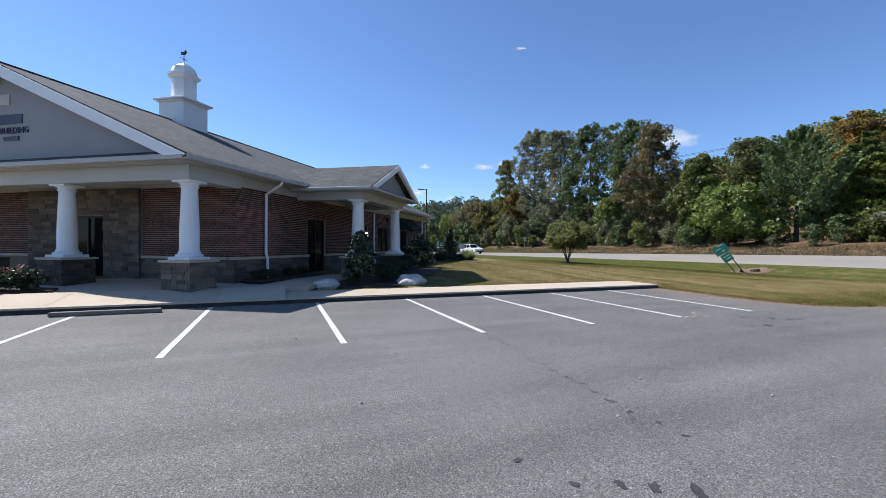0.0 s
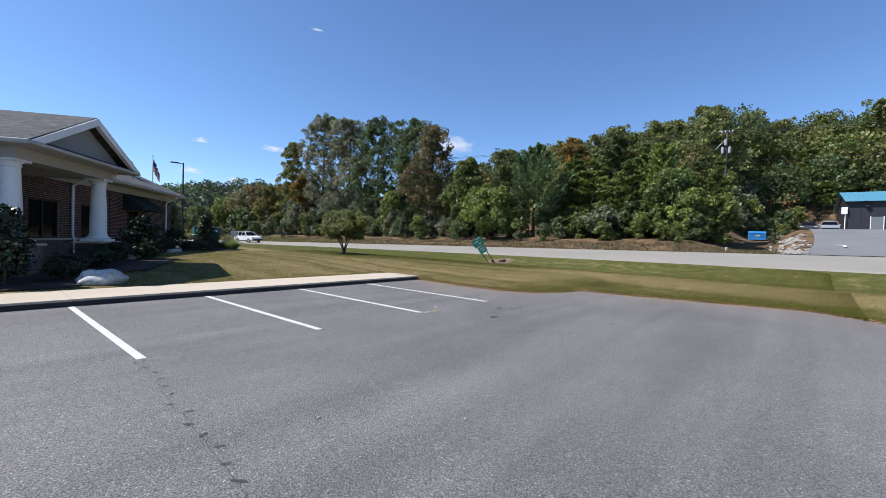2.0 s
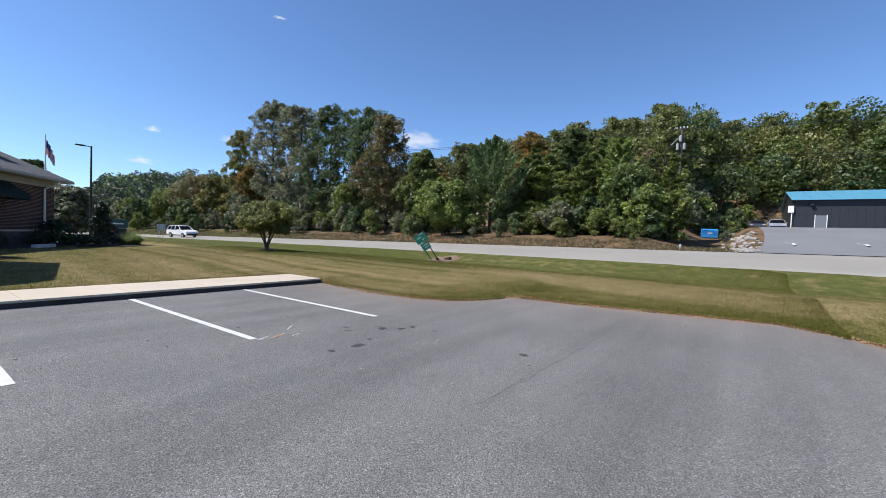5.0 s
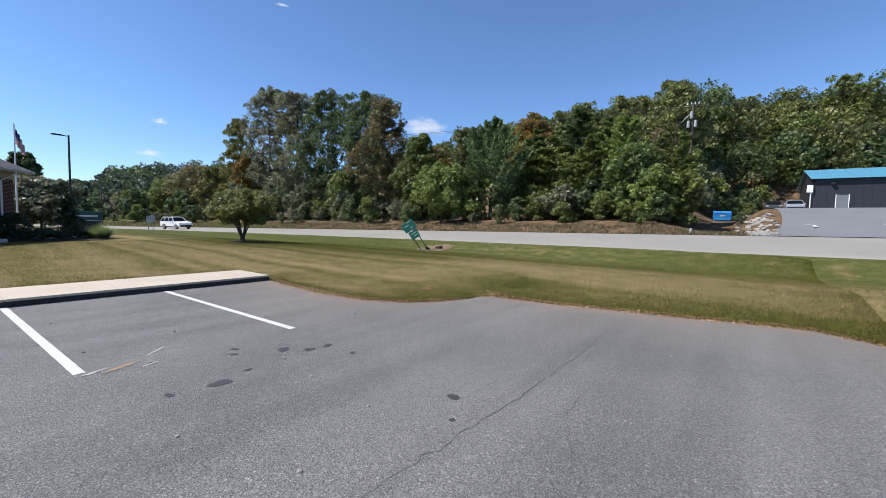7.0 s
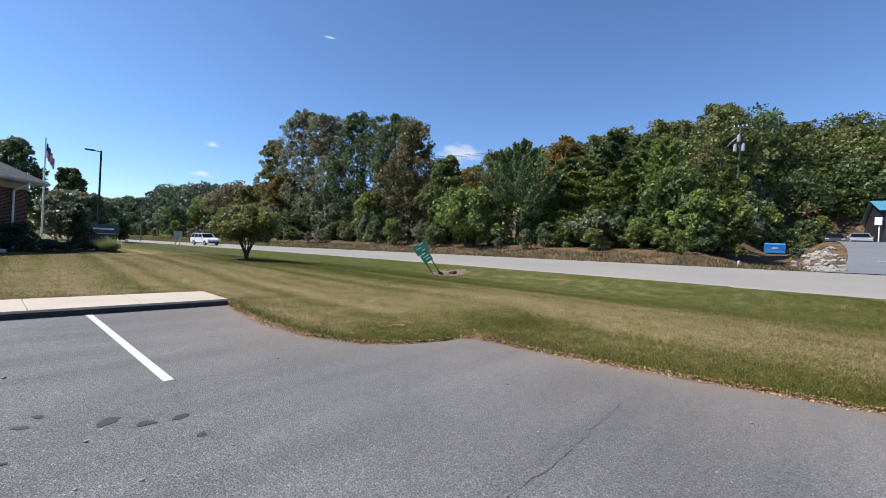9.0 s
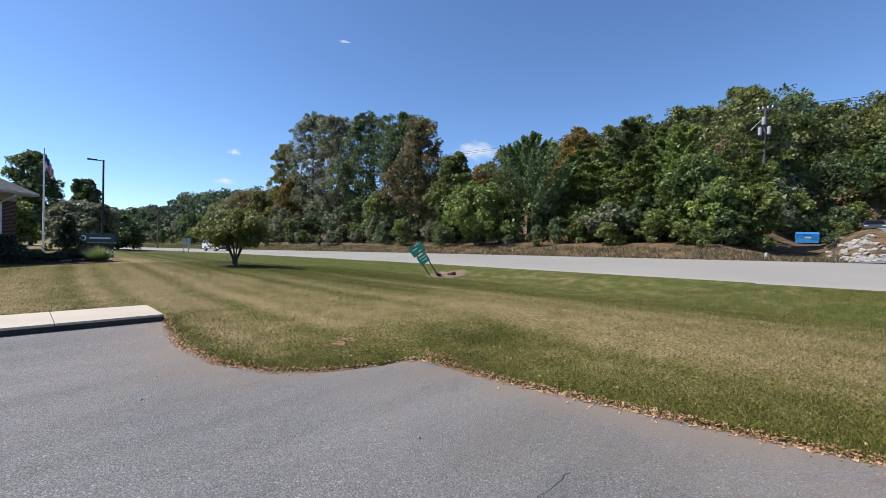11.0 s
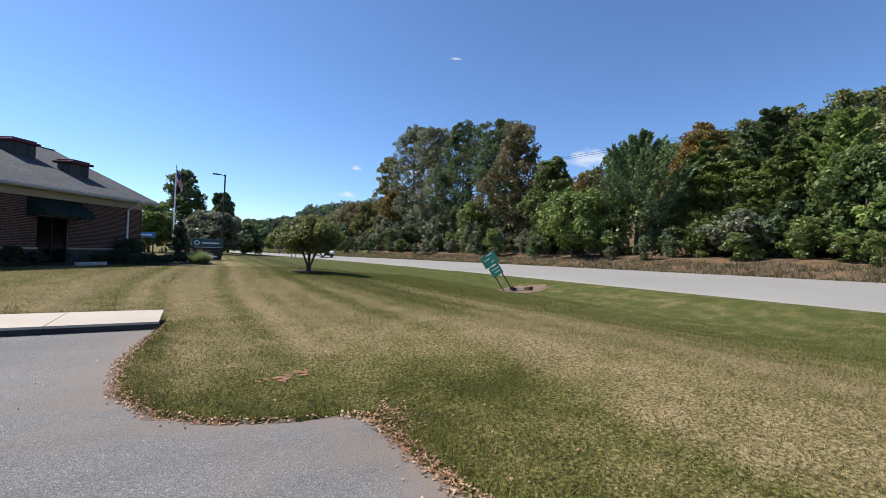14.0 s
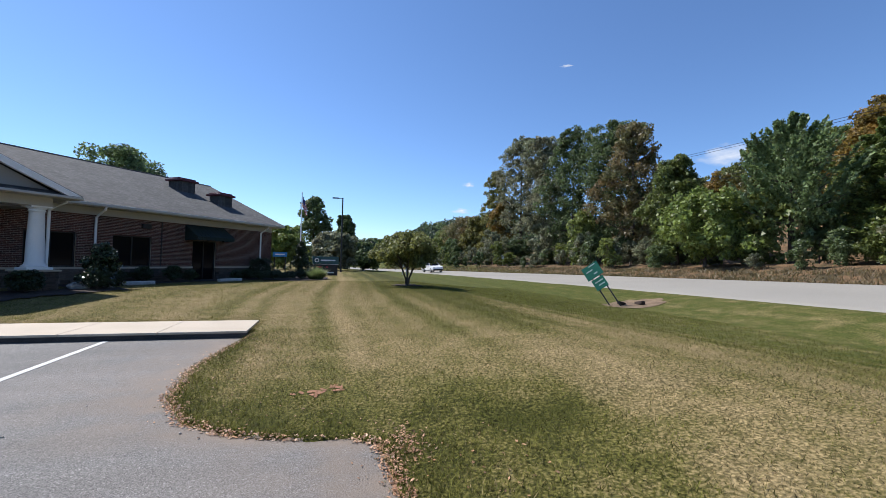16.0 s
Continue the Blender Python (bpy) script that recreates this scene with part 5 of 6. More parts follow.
tagged(raw("fallen_leaves", v.tolist(), np.arange(4 * n).reshape(-1, 4).tolist(), FALLEN), "dry brown fallen leaves along the lawn's edge", "leaves", kind="stuff")
clay = mat("red_clay", (0.32, 0.155, 0.085), 1.0, 0.3, 6, 30, 0.6)


def blot(name, x, y, rx, ry, rz, material, seed, z=0.004):
    """A flat irregular patch."""
    vs = []
    for i in range(28):
        t = 2 * math.pi * i / 28
        k = 1 + 0.5 * noise.noise(Vector((math.cos(t) * 1.4 + seed, math.sin(t) * 1.4, seed)))
        a, b = rx * k * math.cos(t), ry * k * math.sin(t)
        vs.append((x + a * math.cos(rz) - b * math.sin(rz), y + a * math.sin(rz) + b * math.cos(rz), z))
    return raw(name, vs, [tuple(range(28))], material)


gc = random.Random(77)
for i in range(16):
    x, y = 12.63 + gc.gauss(0, 0.15), -4.62 + gc.gauss(0, 0.08)
    tagged(blot("clay_patch", x, y, gc.uniform(0.03, 0.10), gc.uniform(0.02, 0.05), gc.uniform(0, 3), clay, 4 + i, float(height(x, y)) + 0.008 + 0.0004 * i), "bare patch of orange clay in the lawn", "clay patch", "clay patches", "structure")
OIL = mat("oil_stain", (0.050, 0.048, 0.046), 0.7, 0.3, 6, 60, 0.3)
for i, (x, y, rx, ry) in enumerate(((6.38, -6.83, 0.2, 0.1), (7.49, -6.27, 0.16, 0.09), (7.72, -9.02, 0.11, 0.08), (7.05, -5.75, 0.09, 0.05), (7.72, -6.53, 0.13, 0.07), (8.0, -6.57, 0.12, 0.06), (8.01, -7.1, 0.08, 0.05), (5.89, -6.76, 0.1, 0.05), (6.92, -5.95, 0.1, 0.05), (6.77, -6.66, 0.08, 0.04), (-1.29, -10.51, 0.10, 0.05), (-1.49, -10.38, 0.08, 0.05), (-1.8, -10.26, 0.07, 0.04), (7.3, -9.3, 0.05, 0.04), (-2.01, -9.82, 0.07, 0.04), (-1.04, -10.66, 0.14, 0.06))):
    tagged(blot("oil_stain", x, y, rx * 0.7, ry * 0.7, i * 0.7, OIL, i, 0.0042 + 0.0001 * i), "dark oil stain on the asphalt", "stain", "oil stains", "structure")
for i in range(16):
    y = -5.5 - i * 0.3
    tagged(blot("tar_spot", -0.05 - 0.02 * i + g.uniform(-0.06, 0.06), y, g.uniform(0.025, 0.06), g.uniform(0.012, 0.03), g.uniform(-1.6, 1.6), OIL, 30 + i, 0.0035), "dark worn spot along a seam in the asphalt", "stain", "seam spots", "structure")


def crack(pts, w, seed):
    r = random.Random(seed)
    L, R = [], []
    for (xa, ya), (xb, yb) in zip(pts, pts[1:]):
        n = max(2, int(math.hypot(xb - xa, yb - ya) / 0.08))
        for i in range(n):
            t = i / n
            x, y = xa + (xb - xa) * t + r.gauss(0, 0.015), ya + (yb - ya) * t + r.gauss(0, 0.015)
            k = w * r.uniform(0.3, 1.2)
            d = Vector((xb - xa, yb - ya)).normalized()
            L.append((x - d.y * k, y + d.x * k, 0.003))
            R.append((x + d.y * k, y - d.x * k, 0.003))
    m = len(L)
    tagged(raw("crack", L + R, [(i, i + 1, m + i + 1, m + i) for i in range(m - 1)], OIL), "thin dark crack in the asphalt", "crack", "cracks", "structure")


crack([(5.6, -9.45), (6.9, -9.5), (8.2, -9.55), (10.1, -9.56), (12.0, -9.46)], 0.0036, 1)
crack([(-0.02, -5.4), (-0.2, -7.2), (-0.35, -9.2), (-0.9, -10.8)], 0.0032, 2)
crack([(7.0, -10.6), (8.0, -10.1), (9.0, -10.0)], 0.0020, 3)
SCUFF = mat("white_scuff", (0.42, 0.40, 0.37), 0.9, 0.3, 8, 60, 0.3)
for i, (x, y, rx, ry, rz) in enumerate(((6.33, -5.06, 0.24, 0.018, 0.75), (6.1, -5.58, 0.10, 0.025, 0.3), (5.6, -5.42, 0.14, 0.03, 0.4))):
    tagged(blot("scuff", x, y, rx, ry, rz, SCUFF, 50 + i, 0.0055 + 0.0002 * i), "pale scrape mark on the asphalt", "scrape", "scrapes", "structure")
SANDY = mat("sandy_smear", (0.33, 0.235, 0.15), 0.95, 0.3, 8, 60, 0.3)
tagged(blot("sand_smear", 5.85, -5.44, 0.20, 0.045, 0.45, SANDY, 57, 0.0062), "tan smear of soil on the asphalt", "smear", kind="structure")
# small stones lying on the lot
pb = [rock("pebble", 0.014, 40 + i, ROCK, 1) for i in range(3)]
for i in range(60):
    o = pb[i] if i < 3 else pb[i % 3].copy()
    if i >= 3:
        scene.collection.objects.link(o)
    o.matrix_world = Matrix.LocRotScale((g.uniform(-5, 12.5), g.uniform(-11.5, -2), 0.008), Euler((0, 0, g.uniform(0, 6))), (g.uniform(0.5, 1.5),) * 3)
    tagged(o, "small loose stone lying on the asphalt", "stone", "loose stones")
o = obj("wheel_stop", box(-8.7, -6.5, -0.62, -0.47, 0.0, 0.11, 0.03), CURB)
tagged(o, "low concrete wheel stop at the kerb", "wheel stop")
# ---- entrance paving and planting beds ----
bm = bmesh.new()
poly = [(-26, 1.803, 0.33), (-2.9, 1.803, 0.27), W(-3.75, 2.0, 0.33), W(-3.75, 4.3, 0.36), W(-2.9, 4.6, 0.36), W(-2.9, 10.2, 0.36), W(-7.0, 10.2, 0.37), W(-7.0, 1.5, 0.37), W(-21, 1.5, 0.37), (-26, 9, 0.37)]
tagged(obj("entrance_paving", slab(poly, 0.12, bm), CONCRETE), "pale concrete paving before the entrances", "paving", kind="structure")


def bed(name, pts, z, label):
    """A mulch bed: a low irregular sheet, slightly domed."""
    c = sum((Vector(p) for p in pts), Vector((0, 0))) / len(pts)
    vs, n = [], len(pts) * 6
    ring = []
    for i in range(len(pts)):
        a, b = Vector(pts[i]), Vector(pts[(i + 1) % len(pts)])
        for k in range(6):
            p = a.lerp(b, k / 6)
            ring.append(p + Vector((noise.noise(Vector((p.x, p.y, 1)) * 1.5), noise.noise(Vector((p.x, p.y, 5)) * 1.5))) * 0.08)
    for f in (1.0, 0.97, 0.8, 0.55, 0.25):
        for p in ring:
            q2 = c.lerp(p, f)
            vs.append((q2.x, q2.y, z + (0.0 if f == 1 else 0.05) + 0.02 * noise.noise(Vector((q2.x * 3, q2.y * 3, 0)))))
    fs = [(r * n + i, r * n + (i + 1) % n, r * n + n + (i + 1) % n, r * n + n + i) for r in range(4) for i in range(n)] + [tuple(4 * n + i for i in range(n))]
    return tagged(raw(name, vs, fs, MULCH), label, "mulch bed", kind="structure")


def terrain_bed(x0, x1, y0, y1, inside, label, material=MULCH, step=0.3, name="mulch_bed"):
    """A mulch bed laid over sloping ground."""
    xs, ys2 = np.arange(x0, x1, step), np.arange(y0, y1, step)
    vs, fs, at = [], [], {}
    for i, x in enumerate(xs):
        for j, y in enumerate(ys2):
            if inside(x, y):
                for a, b in ((0, 0), (1, 0), (1, 1), (0, 1)):
                    if (i + a, j + b) not in at:
                        xx2, yy2 = x0 + step * (i + a), y0 + step * (j + b)
                        at[(i + a, j + b)] = len(vs)
                        vs.append((xx2, yy2, float(height(xx2, yy2)) + (0.035 if material is MULCH else 0.02) + 0.02 * noise.noise(Vector((xx2 * 2, yy2 * 2, 0)))))
                fs.append([at[(i + a, j + b)] for a, b in ((0, 0), (1, 0), (1, 1), (0, 1))])
    return tagged(raw(name, vs, fs, material, smooth=True), label, name.replace("_", " "), kind="structure")


def uv_of(x, y):
    p = FRAME.inverted() @ Vector((x, y, 0))
    return p.x, p.y


def side_bed(x, y):
    u, v = uv_of(x, y)
    wave = 0.25 * math.sin(v * 1.1) + 0.15 * math.sin(v * 2.3)
    near = -3.6 < u < -1.1 + wave and -0.3 < v < 10.8 and y > 1.95
    along = -6.3 < u < -4.3 + wave * 0.6 and 10 < v < 25.3
    end = (x - 9.9) ** 2 / 7.5 + (y - 21.8) ** 2 / 14 < 1
    return near or along or end


terrain_bed(-3.5, 14, 1.9, 27, side_bed, "dark mulch bed beside the building and portico")
bed("mulch_bed", [W(-6.25, 0.3).xy, W(-5.25, 0.0).xy, W(-5.15, 4.4).xy, W(-6.25, 4.9).xy], 0.375, "dark mulch bed along the brick wall")
bed("mulch_bed", [(-14.5, 2.2), (-11.2, 1.95), (-9.7, 2.2), (-9.9, 3.0), (-12.0, 4.2)], 0.30, "dark mulch bed with flowers before the entrance")

terrain_bed(sx - 1.2, sx + 3.2, sy - 1.8, sy + 1.6, lambda x, y: ((x - sx - 0.9) / 1.7) ** 2 + ((y - sy + 0.1) / 1.2) ** 2 < 0.8 + 0.4 * noise.noise(Vector((x * 2, y * 2, 0))), "bare brown earth round the sign's foot", earth, 0.03, "dirt_patch")
HOLLY = mat("holly_leaf", (0.028, 0.045, 0.02), 0.25, 0.2, 3, 20, 0, island=0.5)
BOXWOOD = leafmat("boxwood_leaf", (0.032, 0.05, 0.016), (0.022, 0.036, 0.013), 0.2)
TUFTGREEN = leafmat("tuft_leaf", (0.30, 0.34, 0.16), (0.20, 0.26, 0.08), 0.3)
PINK = leafmat("pink_flower", (0.32, 0.17, 0.15), (0.25, 0.17, 0.10), 0.2)


def bush(x, y, z, h, r, material, taper, leaves, size, name, label, seed):
    e = thing(name, pose(x, y, z), label, "shrub")
    bm = bmesh.new()
    gg = random.Random(seed)
    for i in range(5):
        a = gg.random() * 6.28
        tube([(0, 0, -0.05), (math.cos(a) * r * 0.3, math.sin(a) * r * 0.3, h * 0.6)], 0.025, 0.008, 5, bm)
    part("stems", bm, BARK, e)
    c = new("foliage", crown_mesh("foliage", seed, h, r * 1.15, 0.12, 110, leaves, size, material, taper))
    c.parent = e
    return e


def hz(x, y):
    return float(height(x, y)) + 0.03


bush(-0.85, 3.15, hz(-0.85, 3.15), 1.95, 0.82, HOLLY, 0.7, 9000, 0.055, "holly_bush", "glossy dark green cone-shaped holly bush in mulch", 1)
bush(3.7, 9.86, hz(3.7, 9.86), 1.8, 0.85, HOLLY, 0.55, 9000, 0.055, "holly_bush", "glossy dark green rounded holly bush by the portico", 2)
k = 3
for u, v, h, r, lab in ((-5.3, 21.9, 1.35, 0.85, "large dark round bush near the building's corner"), (-5.3, 12.6, 0.6, 0.45, "small clipped round bush under a window"), (-5.2, 13.8, 0.75, 0.5, "small clipped round bush under a window"),
                        (-5.2, 15.4, 0.8, 0.5, "small clipped round bush beside the joint"), (-4.9, 16.2, 0.6, 0.42, "small clipped round bush beside the door"), (-4.9, 19.4, 0.55, 0.4, "small clipped round bush beside the door"),
                        (-5.2, 20.6, 0.6, 0.45, "small clipped round bush under the brick wall"), (-2.2, 10.0, 0.7, 0.5, "dark shrub beside the portico column"), (-2.6, 8.0, 0.7, 0.6, "dark shrub beside the portico column"),
                        (-2.4, 6.4, 0.5, 0.6, "low dark shrub in the portico bed"), (-1.9, 3.6, 0.45, 0.5, "low dark shrub in the portico bed"), (-2.5, 5.2, 0.45, 0.5, "low dark shrub in the portico bed"),
                        (-5.75, 1.3, 0.3, 0.28, "low plant at the brick wall's foot"), (-5.7, 2.4, 0.32, 0.28, "low plant at the brick wall's foot"), (-5.7, 3.4, 0.28, 0.26, "low plant at the brick wall's foot"), (-5.6, 0.5, 0.3, 0.28, "low plant at the brick wall's foot")):
    p = W(u, v)
    bush(p.x, p.y, max(hz(p.x, p.y), 0.40 if u < -5.5 else 0), h, r, BOXWOOD, 0.0, int(1200 + 2600 * r), 0.045, "shrub", lab, k)
    k += 1
for x, y, h, r in ((9.2, 19.4, 0.55, 0.6), (10.2, 20.2, 0.5, 0.5), (8.4, 18.7, 0.55, 0.55), (9.8, 19.3, 0.4, 0.45), (10.9, 20.6, 0.45, 0.5)):
    bush(x, y, hz(x, y), h, r, BOXWOOD, 0.0, 2200, 0.045, "shrub", "low clipped shrub in the bed by the flag pole", k)
    k += 1
bush(10.75, 22.2, hz(10.75, 22.2), 2.7, 0.95, BOXWOOD, 0.85, 6500, 0.06, "conifer", "small conical dark evergreen by the flag pole", k)
e = thing("grass_clump", pose(11.9, 20.8, hz(11.9, 20.8)), "pale green clump of ornamental grass", "grass clump")
n = 2600
a, rr = q.random(n) * 6.283, np.sqrt(q.random(n)) * 0.45
base = np.stack([rr * np.cos(a), rr * np.sin(a), 0 * a], 1)
tip = np.stack([base[:, 0] * 2.2 + q.normal(size=n) * 0.1, base[:, 1] * 2.2 + q.normal(size=n) * 0.1, 0.95 - rr * 0.9 + 0.1 * q.normal(size=n)], 1)
sd = np.stack([-np.sin(a), np.cos(a), 0 * a], 1) * 0.012
v = np.stack([base - sd, base + sd, tip], 1).reshape(-1, 3)
c = raw("leaf_tuft", v.tolist(), np.arange(3 * n).reshape(-1, 3).tolist(), TUFTGREEN, e)
for x, y in ((-11.4, 2.7), (-10.5, 2.5), (-12.3, 3.0), (-13.0, 2.7)):
    e = bush(x, y, 0.33, 0.55, 0.55, BOXWOOD, 0.0, 1800, 0.05, "flowering_shrub", "low shrub with pink flowers before the entrance", k)
    c = new("blossom", crown_mesh("blossom", k + 50, 0.68, 0.6, 0.35, 30, 110, 0.028, PINK, 0.0))
    c.parent = e
    k += 1
PALE = mat("pale_rock", (0.55, 0.53, 0.50), 0.9, 0.25, 3, 14, 0.8)
for x, y, r, sd in ((1.05, 2.75, 0.46, 61), (-2.2, 2.45, 0.36, 62), (3.0, 9.6, 0.3, 63), (3.6, 10.6, 0.25, 64)):
    o = rock("boulder", r, sd, PALE, 3, 0.6)
    o.location = (x, y, hz(x, y) + r * 0.25)
    tagged(o, "pale weathered boulder in the mulch bed", "boulder", "boulders")
for v0, v1 in ((8.6, 9.6), (12.2, 13.6), (17.4, 19.0)):
    p = W(-4.1, (v0 + v1) / 2)
    o = obj("edging_stone", box(-0.14, 0.14, -(v1 - v0) / 2, (v1 - v0) / 2, -0.05, 0.14, 0.04), PALE)
    o.matrix_world = pose(p.x, p.y, hz(p.x, p.y), 0, 0, -35.5)
    tagged(o, "pale flat edging stone along the bed", "stone", "edging stones")

o = bed("mulch_bed", [(17.27 + 0.95 * math.cos(i * 1.05), 13.8 + 0.95 * math.sin(i * 1.05)) for i in range(6)], float(height(17.27, 13.8)) - 0.02, "dark mulch ring round the small lawn tree")
# ---- signs near the flag pole ----
TEAL = mat("teal_panel", (0.02, 0.075, 0.075), 0.4, 0.05, 2, 30, 0)
REDBAR = mat("red_letters", (0.5, 0.05, 0.05), 0.5, 0.05, 2, 30, 0)
x, y = 12.5, 27.0
e = thing("monument_sign", pose(x, y, hz(x, y), 0, 0, 4), "dark monument sign with teal panel and white logo", "sign")
part("base", box(-1.0, 1.0, -0.2, 0.2, 0, 0.95, 0.02), BLACK, e)
pn = part("panel", box(-1.08, 1.08, -0.24, 0.24, 0.98, 1.62, 0.02), TEAL, e)
part("trim_strip", box(-1.08, 1.08, -0.245, 0.245, 0.95, 0.98), WHITE, e)
part("logo", lathe([(0.19, -0.004), (0.19, 0.004)], 24), WHITE, pn).matrix_basis = pose(-0.75, -0.246, 1.3, 90)
part("logo", lathe([(0.12, -0.004), (0.12, 0.004)], 24), TEAL, pn).matrix_basis = pose(-0.75, -0.252, 1.3, 90)
part("bar", box(-0.40, 0.8, -0.250, -0.242, 1.25, 1.36), WHITE, pn)
for a, b, z in ((-0.8, -0.35, 0.72), (0.0, 0.2, 0.72)):
    part("bar", box(a, b, -0.208, -0.199, z - 0.05, z + 0.05), REDBAR, e)
part("bar", box(0.1, 0.7, -0.208, -0.199, 0.2, 0.3), WHITE, e)
x, y = 7.8, 36.0
e = thing("hanging_sign", pose(x, y, hz(x, y)), "blue sign board on two black posts", "sign")
part("panel", box(-0.7, 0.7, -0.04, 0.04, 1.55, 2.05, 0.01), BLUE, e)
part("bar", box(-0.45, 0.45, -0.046, -0.041, 1.74, 1.86), WHITE, e)
for a in (-0.55, 0.55):
    part("post", box(a - 0.05, a + 0.05, 0.045, 0.145, -0.1, 2.0), BLACK, e)
# small signs and shelter down the road
for x, y, h, w in ((22.6, 46.0, 1.9, 0.42), (23.2, 46.4, 1.9, 0.42)):
    e = thing("road_sign", pose(x, y, hz(x, y), 0, 0, 150), "pale roadside sign on a thin post", "road sign", "roadside signs")
    part("post", box(-0.03, 0.03, -0.03, 0.03, -0.1, h), METAL, e)
    part("plate", box(-w / 2, w / 2, -0.045, -0.031, h - 0.8, h, 0.005), METAL, e)
x, y = 44.5, 62.0
e = thing("road_sign", pose(x, y, hz(x, y), 0, 0, -60), "small white roadside sign on a post", "road sign", "roadside signs")
part("post", box(-0.03, 0.03, -0.03, 0.03, -0.1, 2.0), METAL, e)
part("plate", box(-0.3, 0.3, -0.045, -0.031, 1.2, 2.0, 0.005), WHITE, e)
x, y = 41.5, 108.0
e = thing("carport", pose(x, y, hz(x, y), 0, 0, -20), "low white open shelter down the road", "shelter")
part("roof", box(-4.2, 4.2, -2.2, 2.2, 2.0, 2.35, 0.03), WHITE, e)
for a in (-4.0, -1.4, 1.4, 3.9):
    part("post", box(a - 0.1, a + 0.1, -2.1, -1.9, -0.2, 2.0), WHITE, e)
part("back_wall", box(-4.1, 4.1, 1.9, 2.1, -0.2, 2.0), TRIM, e)
x, y = 27.5, 84.0
e = thing("utility_pole", pose(x, y, hz(x, y)), "thin wooden utility pole far down the road", "utility pole")
part("pole", tube([(0, 0, -0.3), (0, 0, 7.6)], 0.12, 0.09, 8), WOODPOLE, e)
part("crossarm", box(-0.9, 0.9, -0.05, 0.05, 7.0, 7.12), WOODPOLE, e)

# ---- gable lettering ----
NAVYLETTER = mat("letter_paint", (0.03, 0.035, 0.06), 0.5, 0.05, 2, 30, 0)
cu = bpy.data.curves.new("letters", "FONT")
cu.body, cu.size, cu.extrude, cu.align_x = "BUILDING", 0.29, 0.015, "RIGHT"
cu.materials.append(NAVYLETTER)
o = new("lettering", cu)
o.parent = bld
o.matrix_basis = pose(-12.15, -2.32, 5.30, 90)
for a, b, z0, z1 in ((-14.6, -12.45, 5.62, 5.92), (-13.3, -12.6, 5.06, 5.20)):
    part("letter_bar", box(a, b, -2.33, -2.301, z0, z1), NAVYLETTER, bld)
part("gable_vent", box(-14.2, -13.0, -2.33, -2.301, 6.25, 6.6), TRIM, bld)

# ---- clouds: small and far off ----
def cloud_material():
    m = bpy.data.materials.new("cloud")
    m.use_nodes = True
    n, l = m.node_tree.nodes, m.node_tree.links
    tc, ns, gr = n.new("ShaderNodeTexCoord"), n.new("ShaderNodeTexNoise"), n.new("ShaderNodeTexGradient")
    gr.gradient_type = "SPHERICAL"
    l.new(tc.outputs["Object"], gr.inputs[0])
    ns.inputs["Scale"].default_value, ns.inputs["Detail"].default_value = 2.2, 8
    oi = n.new("ShaderNodeObjectInfo")
    ad = n.new("ShaderNodeVectorMath")
    l.new(tc.outputs["Object"], ad.inputs[0])
    l.new(oi.outputs["Location"], ad.inputs[1])
    l.new(ad.outputs[0], ns.inputs["Vector"])
    s1 = n.new("ShaderNodeMath")
    s1.operation = "MULTIPLY_ADD"
    l.new(ns.outputs[0], s1.inputs[0])
    s1.inputs[1].default_value = 1.6
    s1.inputs[2].default_value = -1.05
    s2 = n.new("ShaderNodeMath")
    s2.operation = "ADD"
    l.new(gr.outputs["Fac"], s2.inputs[0])
    l.new(s1.outputs[0], s2.inputs[1])
    r = n.new("ShaderNodeMapRange")
    r.inputs[1].default_value, r.inputs[2].default_value, r.inputs[4].default_value = 0.0, 0.9, 0.95
    l.new(s2.outputs[0], r.inputs[0])
    em, tr, mx = n.new("ShaderNodeEmission"), n.new("ShaderNodeBsdfTransparent"), n.new("ShaderNodeMixShader")
    em.inputs[0].default_value, em.inputs[1].default_value = (0.95, 0.97, 1, 1), 0.66
    l.new(r.outputs[0], mx.inputs[0])
    l.new(tr.outputs[0], mx.inputs[1])
    l.new(em.outputs[0], mx.inputs[2])
    l.new(mx.outputs[0], n["Material Output"].inputs[0])
    return m


CLOUD = cloud_material()
for yaw, el, w, h in ((50.3, 12.6, 6.5, 3.0), (27.0, 10.6, 3.0, 0.8), (30.0, 11.0, 2.4, 1.2), (19.0, 10.6, 1.6, 0.8), (32.0, 25.0, 1.5, 0.35), (22.5, 6.2, 1.6, 1.0), (83.0, 32.0, 1.6, 1.8), (18.0, 7.0, 2.5, 0.8)):
    d = 2200
    a, b = radians(yaw), radians(el)
    p = Vector((5 + d * math.sin(a) * math.cos(b), -11 + d * math.cos(a) * math.cos(b), 2 + d * math.sin(b)))
    o = raw("cloud", [(-1, -1, 0), (1, -1, 0), (1, 1, 0), (-1, 1, 0)], [(0, 1, 2, 3)], CLOUD)
    o.matrix_world = look(p, (5, -11, 2)) @ Matrix.Diagonal((d * radians(w) / 1.5, d * radians(h) / 1.5, 1, 1))
    o.visible_shadow = False
    tagged(o, "small white cloud low in the blue sky", "cloud", "clouds", "structure")

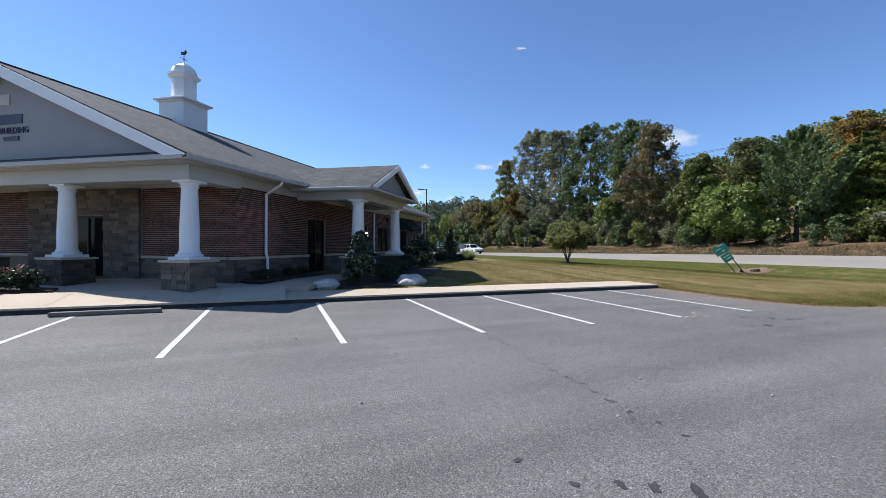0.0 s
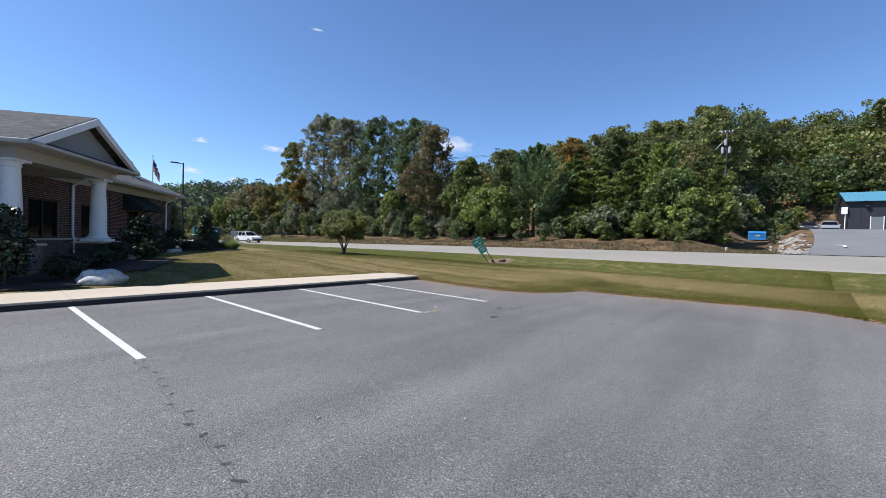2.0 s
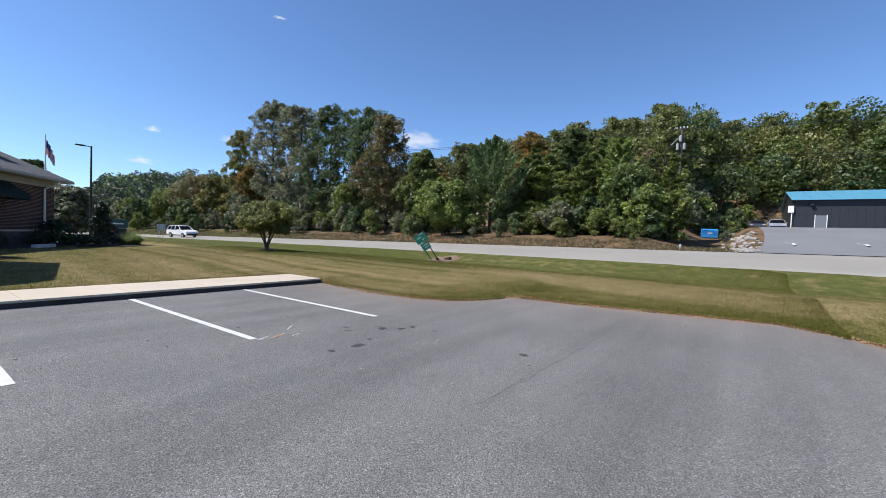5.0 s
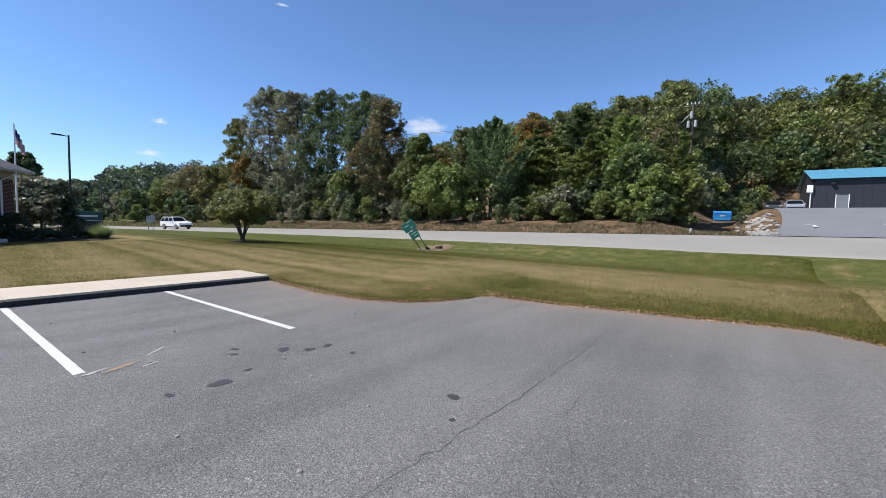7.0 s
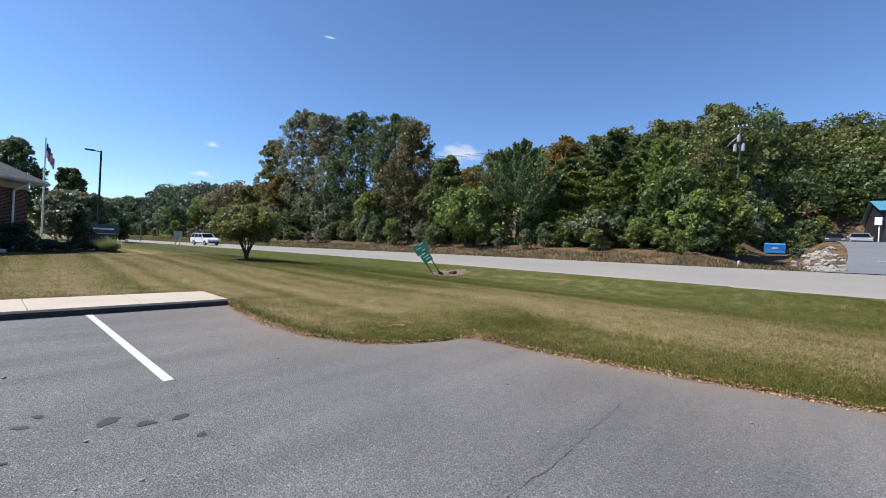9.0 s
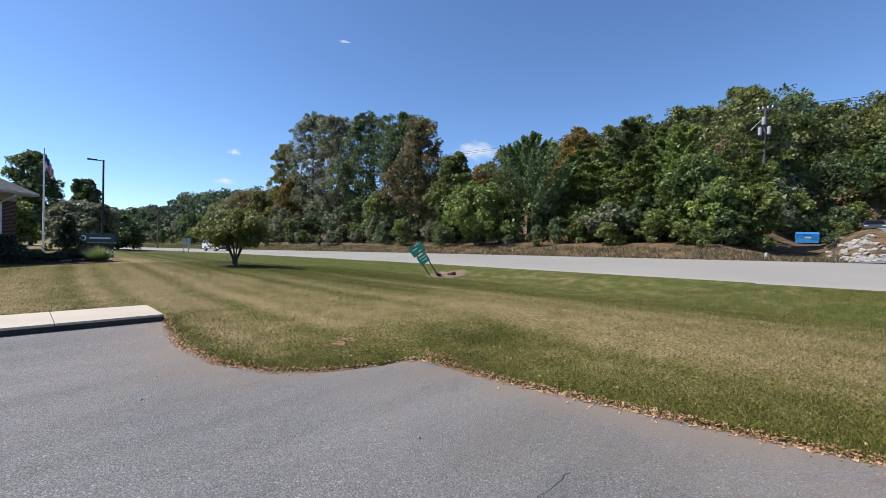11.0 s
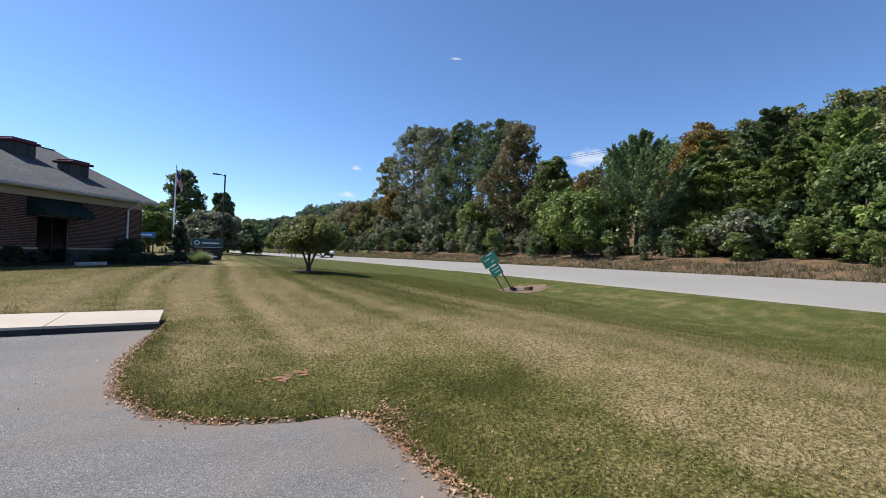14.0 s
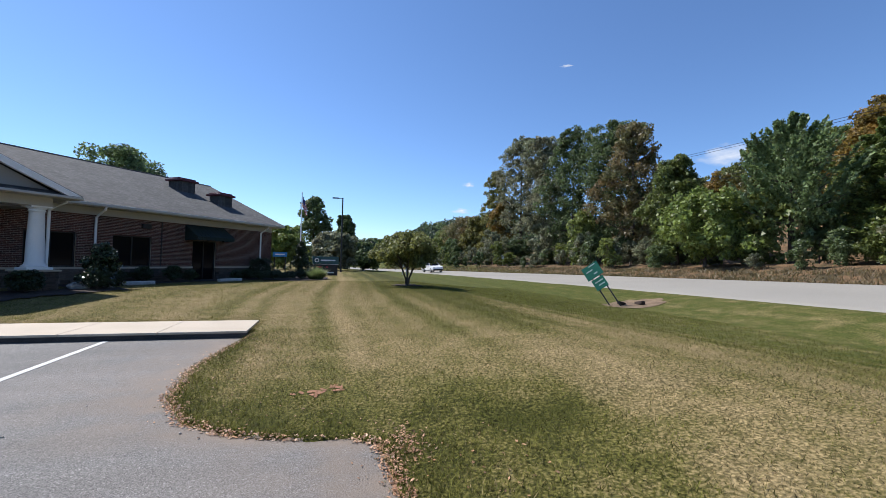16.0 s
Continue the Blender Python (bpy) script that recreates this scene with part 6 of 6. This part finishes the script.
# ---- masonry pieces ----
def boxes_mesh(name, items, material, parent):
    """Many five-sided blocks in one mesh: (x0, x1, y0, y1, z0, z1)."""
    a = np.array(items)
    c = np.stack([a[:, [0, 2, 4]], a[:, [1, 2, 4]], a[:, [1, 3, 4]], a[:, [0, 3, 4]], a[:, [0, 2, 5]], a[:, [1, 2, 5]], a[:, [1, 3, 5]], a[:, [0, 3, 5]]], 1).reshape(-1, 3)
    f = np.array([[0, 3, 2, 1], [4, 5, 6, 7], [0, 1, 5, 4], [1, 2, 6, 5], [2, 3, 7, 6], [3, 0, 4, 7]])
    fs = (np.arange(len(a))[:, None, None] * 8 + f[None]).reshape(-1, 4)
    return tagged(raw(name, c.tolist(), fs.tolist(), material, parent), kind="stuff")


unit = bpy.data.meshes.new("brick")
box(-0.5, 0.5, -0.5, 0.5, -0.5, 0.5).to_mesh(unit)
unit.materials.append(BRICK)
stone_unit = bpy.data.meshes.new("stone")
box(-0.5, 0.5, -0.5, 0.5, -0.5, 0.5, 0.04).to_mesh(stone_unit)
stone_unit.materials.append(STONE)


def lay(name, axis, at, a0, a1, z0, z1, holes, length, course, proud, single, limit, material, mesh, seed, ragged=0.0):
    """Courses of pieces on a wall face, clipped round openings; those for which single(a) holds are objects of their own, up to limit."""
    r = random.Random(seed)
    rest, made, z, row = [], 0, z0, 0
    while z < z1 - 0.02:
        h = min(course * (r.uniform(0.7, 1.4) if ragged else 1), z1 - z)
        gaps = [a0] + [c for ha, hb, hz0, hz1 in holes if hz0 < z + h * 0.5 < hz1 for c in (ha, hb)] + [a1]
        for i in range(0, len(gaps), 2):
            lo, hi = gaps[i], gaps[i + 1]
            a = lo - (length / 2 if row % 2 else 0) if not ragged else lo - r.uniform(0, length)
            while a < hi:
                L = length * (r.uniform(0.6, 1.6) if ragged else 1)
                p, s = max(a, lo), min(a + L - 0.013, hi)
                a += L
                if s - p < 0.02:
                    continue
                o = proud + (r.uniform(0, ragged) if ragged else r.uniform(-0.001, 0.0015))
                x0, x1, y0, y1 = (at - 0.03, at + o, p, s) if axis == "v" else (p, s, at - o, at + 0.03)
                if single((p + s) / 2, z) and made < limit:
                    made += 1
                    ob = new(name, mesh)
                    ob.parent = bld
                    ob.matrix_basis = Matrix.LocRotScale(((x0 + x1) / 2, (y0 + y1) / 2, z + h / 2 - 0.005), None, (x1 - x0, y1 - y0, h - 0.013))
                else:
                    rest.append((x0, x1, y0, y1, z, z + h - 0.013))
        z += h
        row += 1
    if rest:
        boxes_mesh(name + "work", rest, material, bld)


lay("brick", "v", UW, VF, VB, SILL + 0.035, TOP, side, 0.213, 0.0762, 0.008, lambda a, z: a < 2.6, 290, BRICK, unit, 1)
lay("brick", "u", VF, -10.4, UW + 0.0, SILL + 0.035, TOP, [], 0.213, 0.0762, 0.008, lambda a, z: False, 0, BRICK, unit, 2)
lay("brick", "u", VF, UL, -16.0, SILL + 0.035, TOP, [], 0.213, 0.0762, 0.008, lambda a, z: False, 0, BRICK, unit, 3)
lay("stone", "v", UW + 0.05, VF, VB, 0.12, SILL - 0.065, [h for h in side if h[2] < 1], 0.42, 0.12, 0.012, lambda a, z: a < 13, 280, STONE, stone_unit, 4, 0.03)
lay("stone", "u", VF - 0.14, -16.0, -10.4, 0.3, TOP - 0.02, [(-14.3, -12.1, 0, 2.75)], 0.45, 0.14, 0.012, lambda a, z: False, 0, STONE, stone_unit, 5, 0.03)
lay("stone", "u", VF - 0.05, -10.4, UW, 0.3, SILL - 0.065, [], 0.42, 0.12, 0.012, lambda a, z: False, 0, STONE, stone_unit, 6, 0.03)
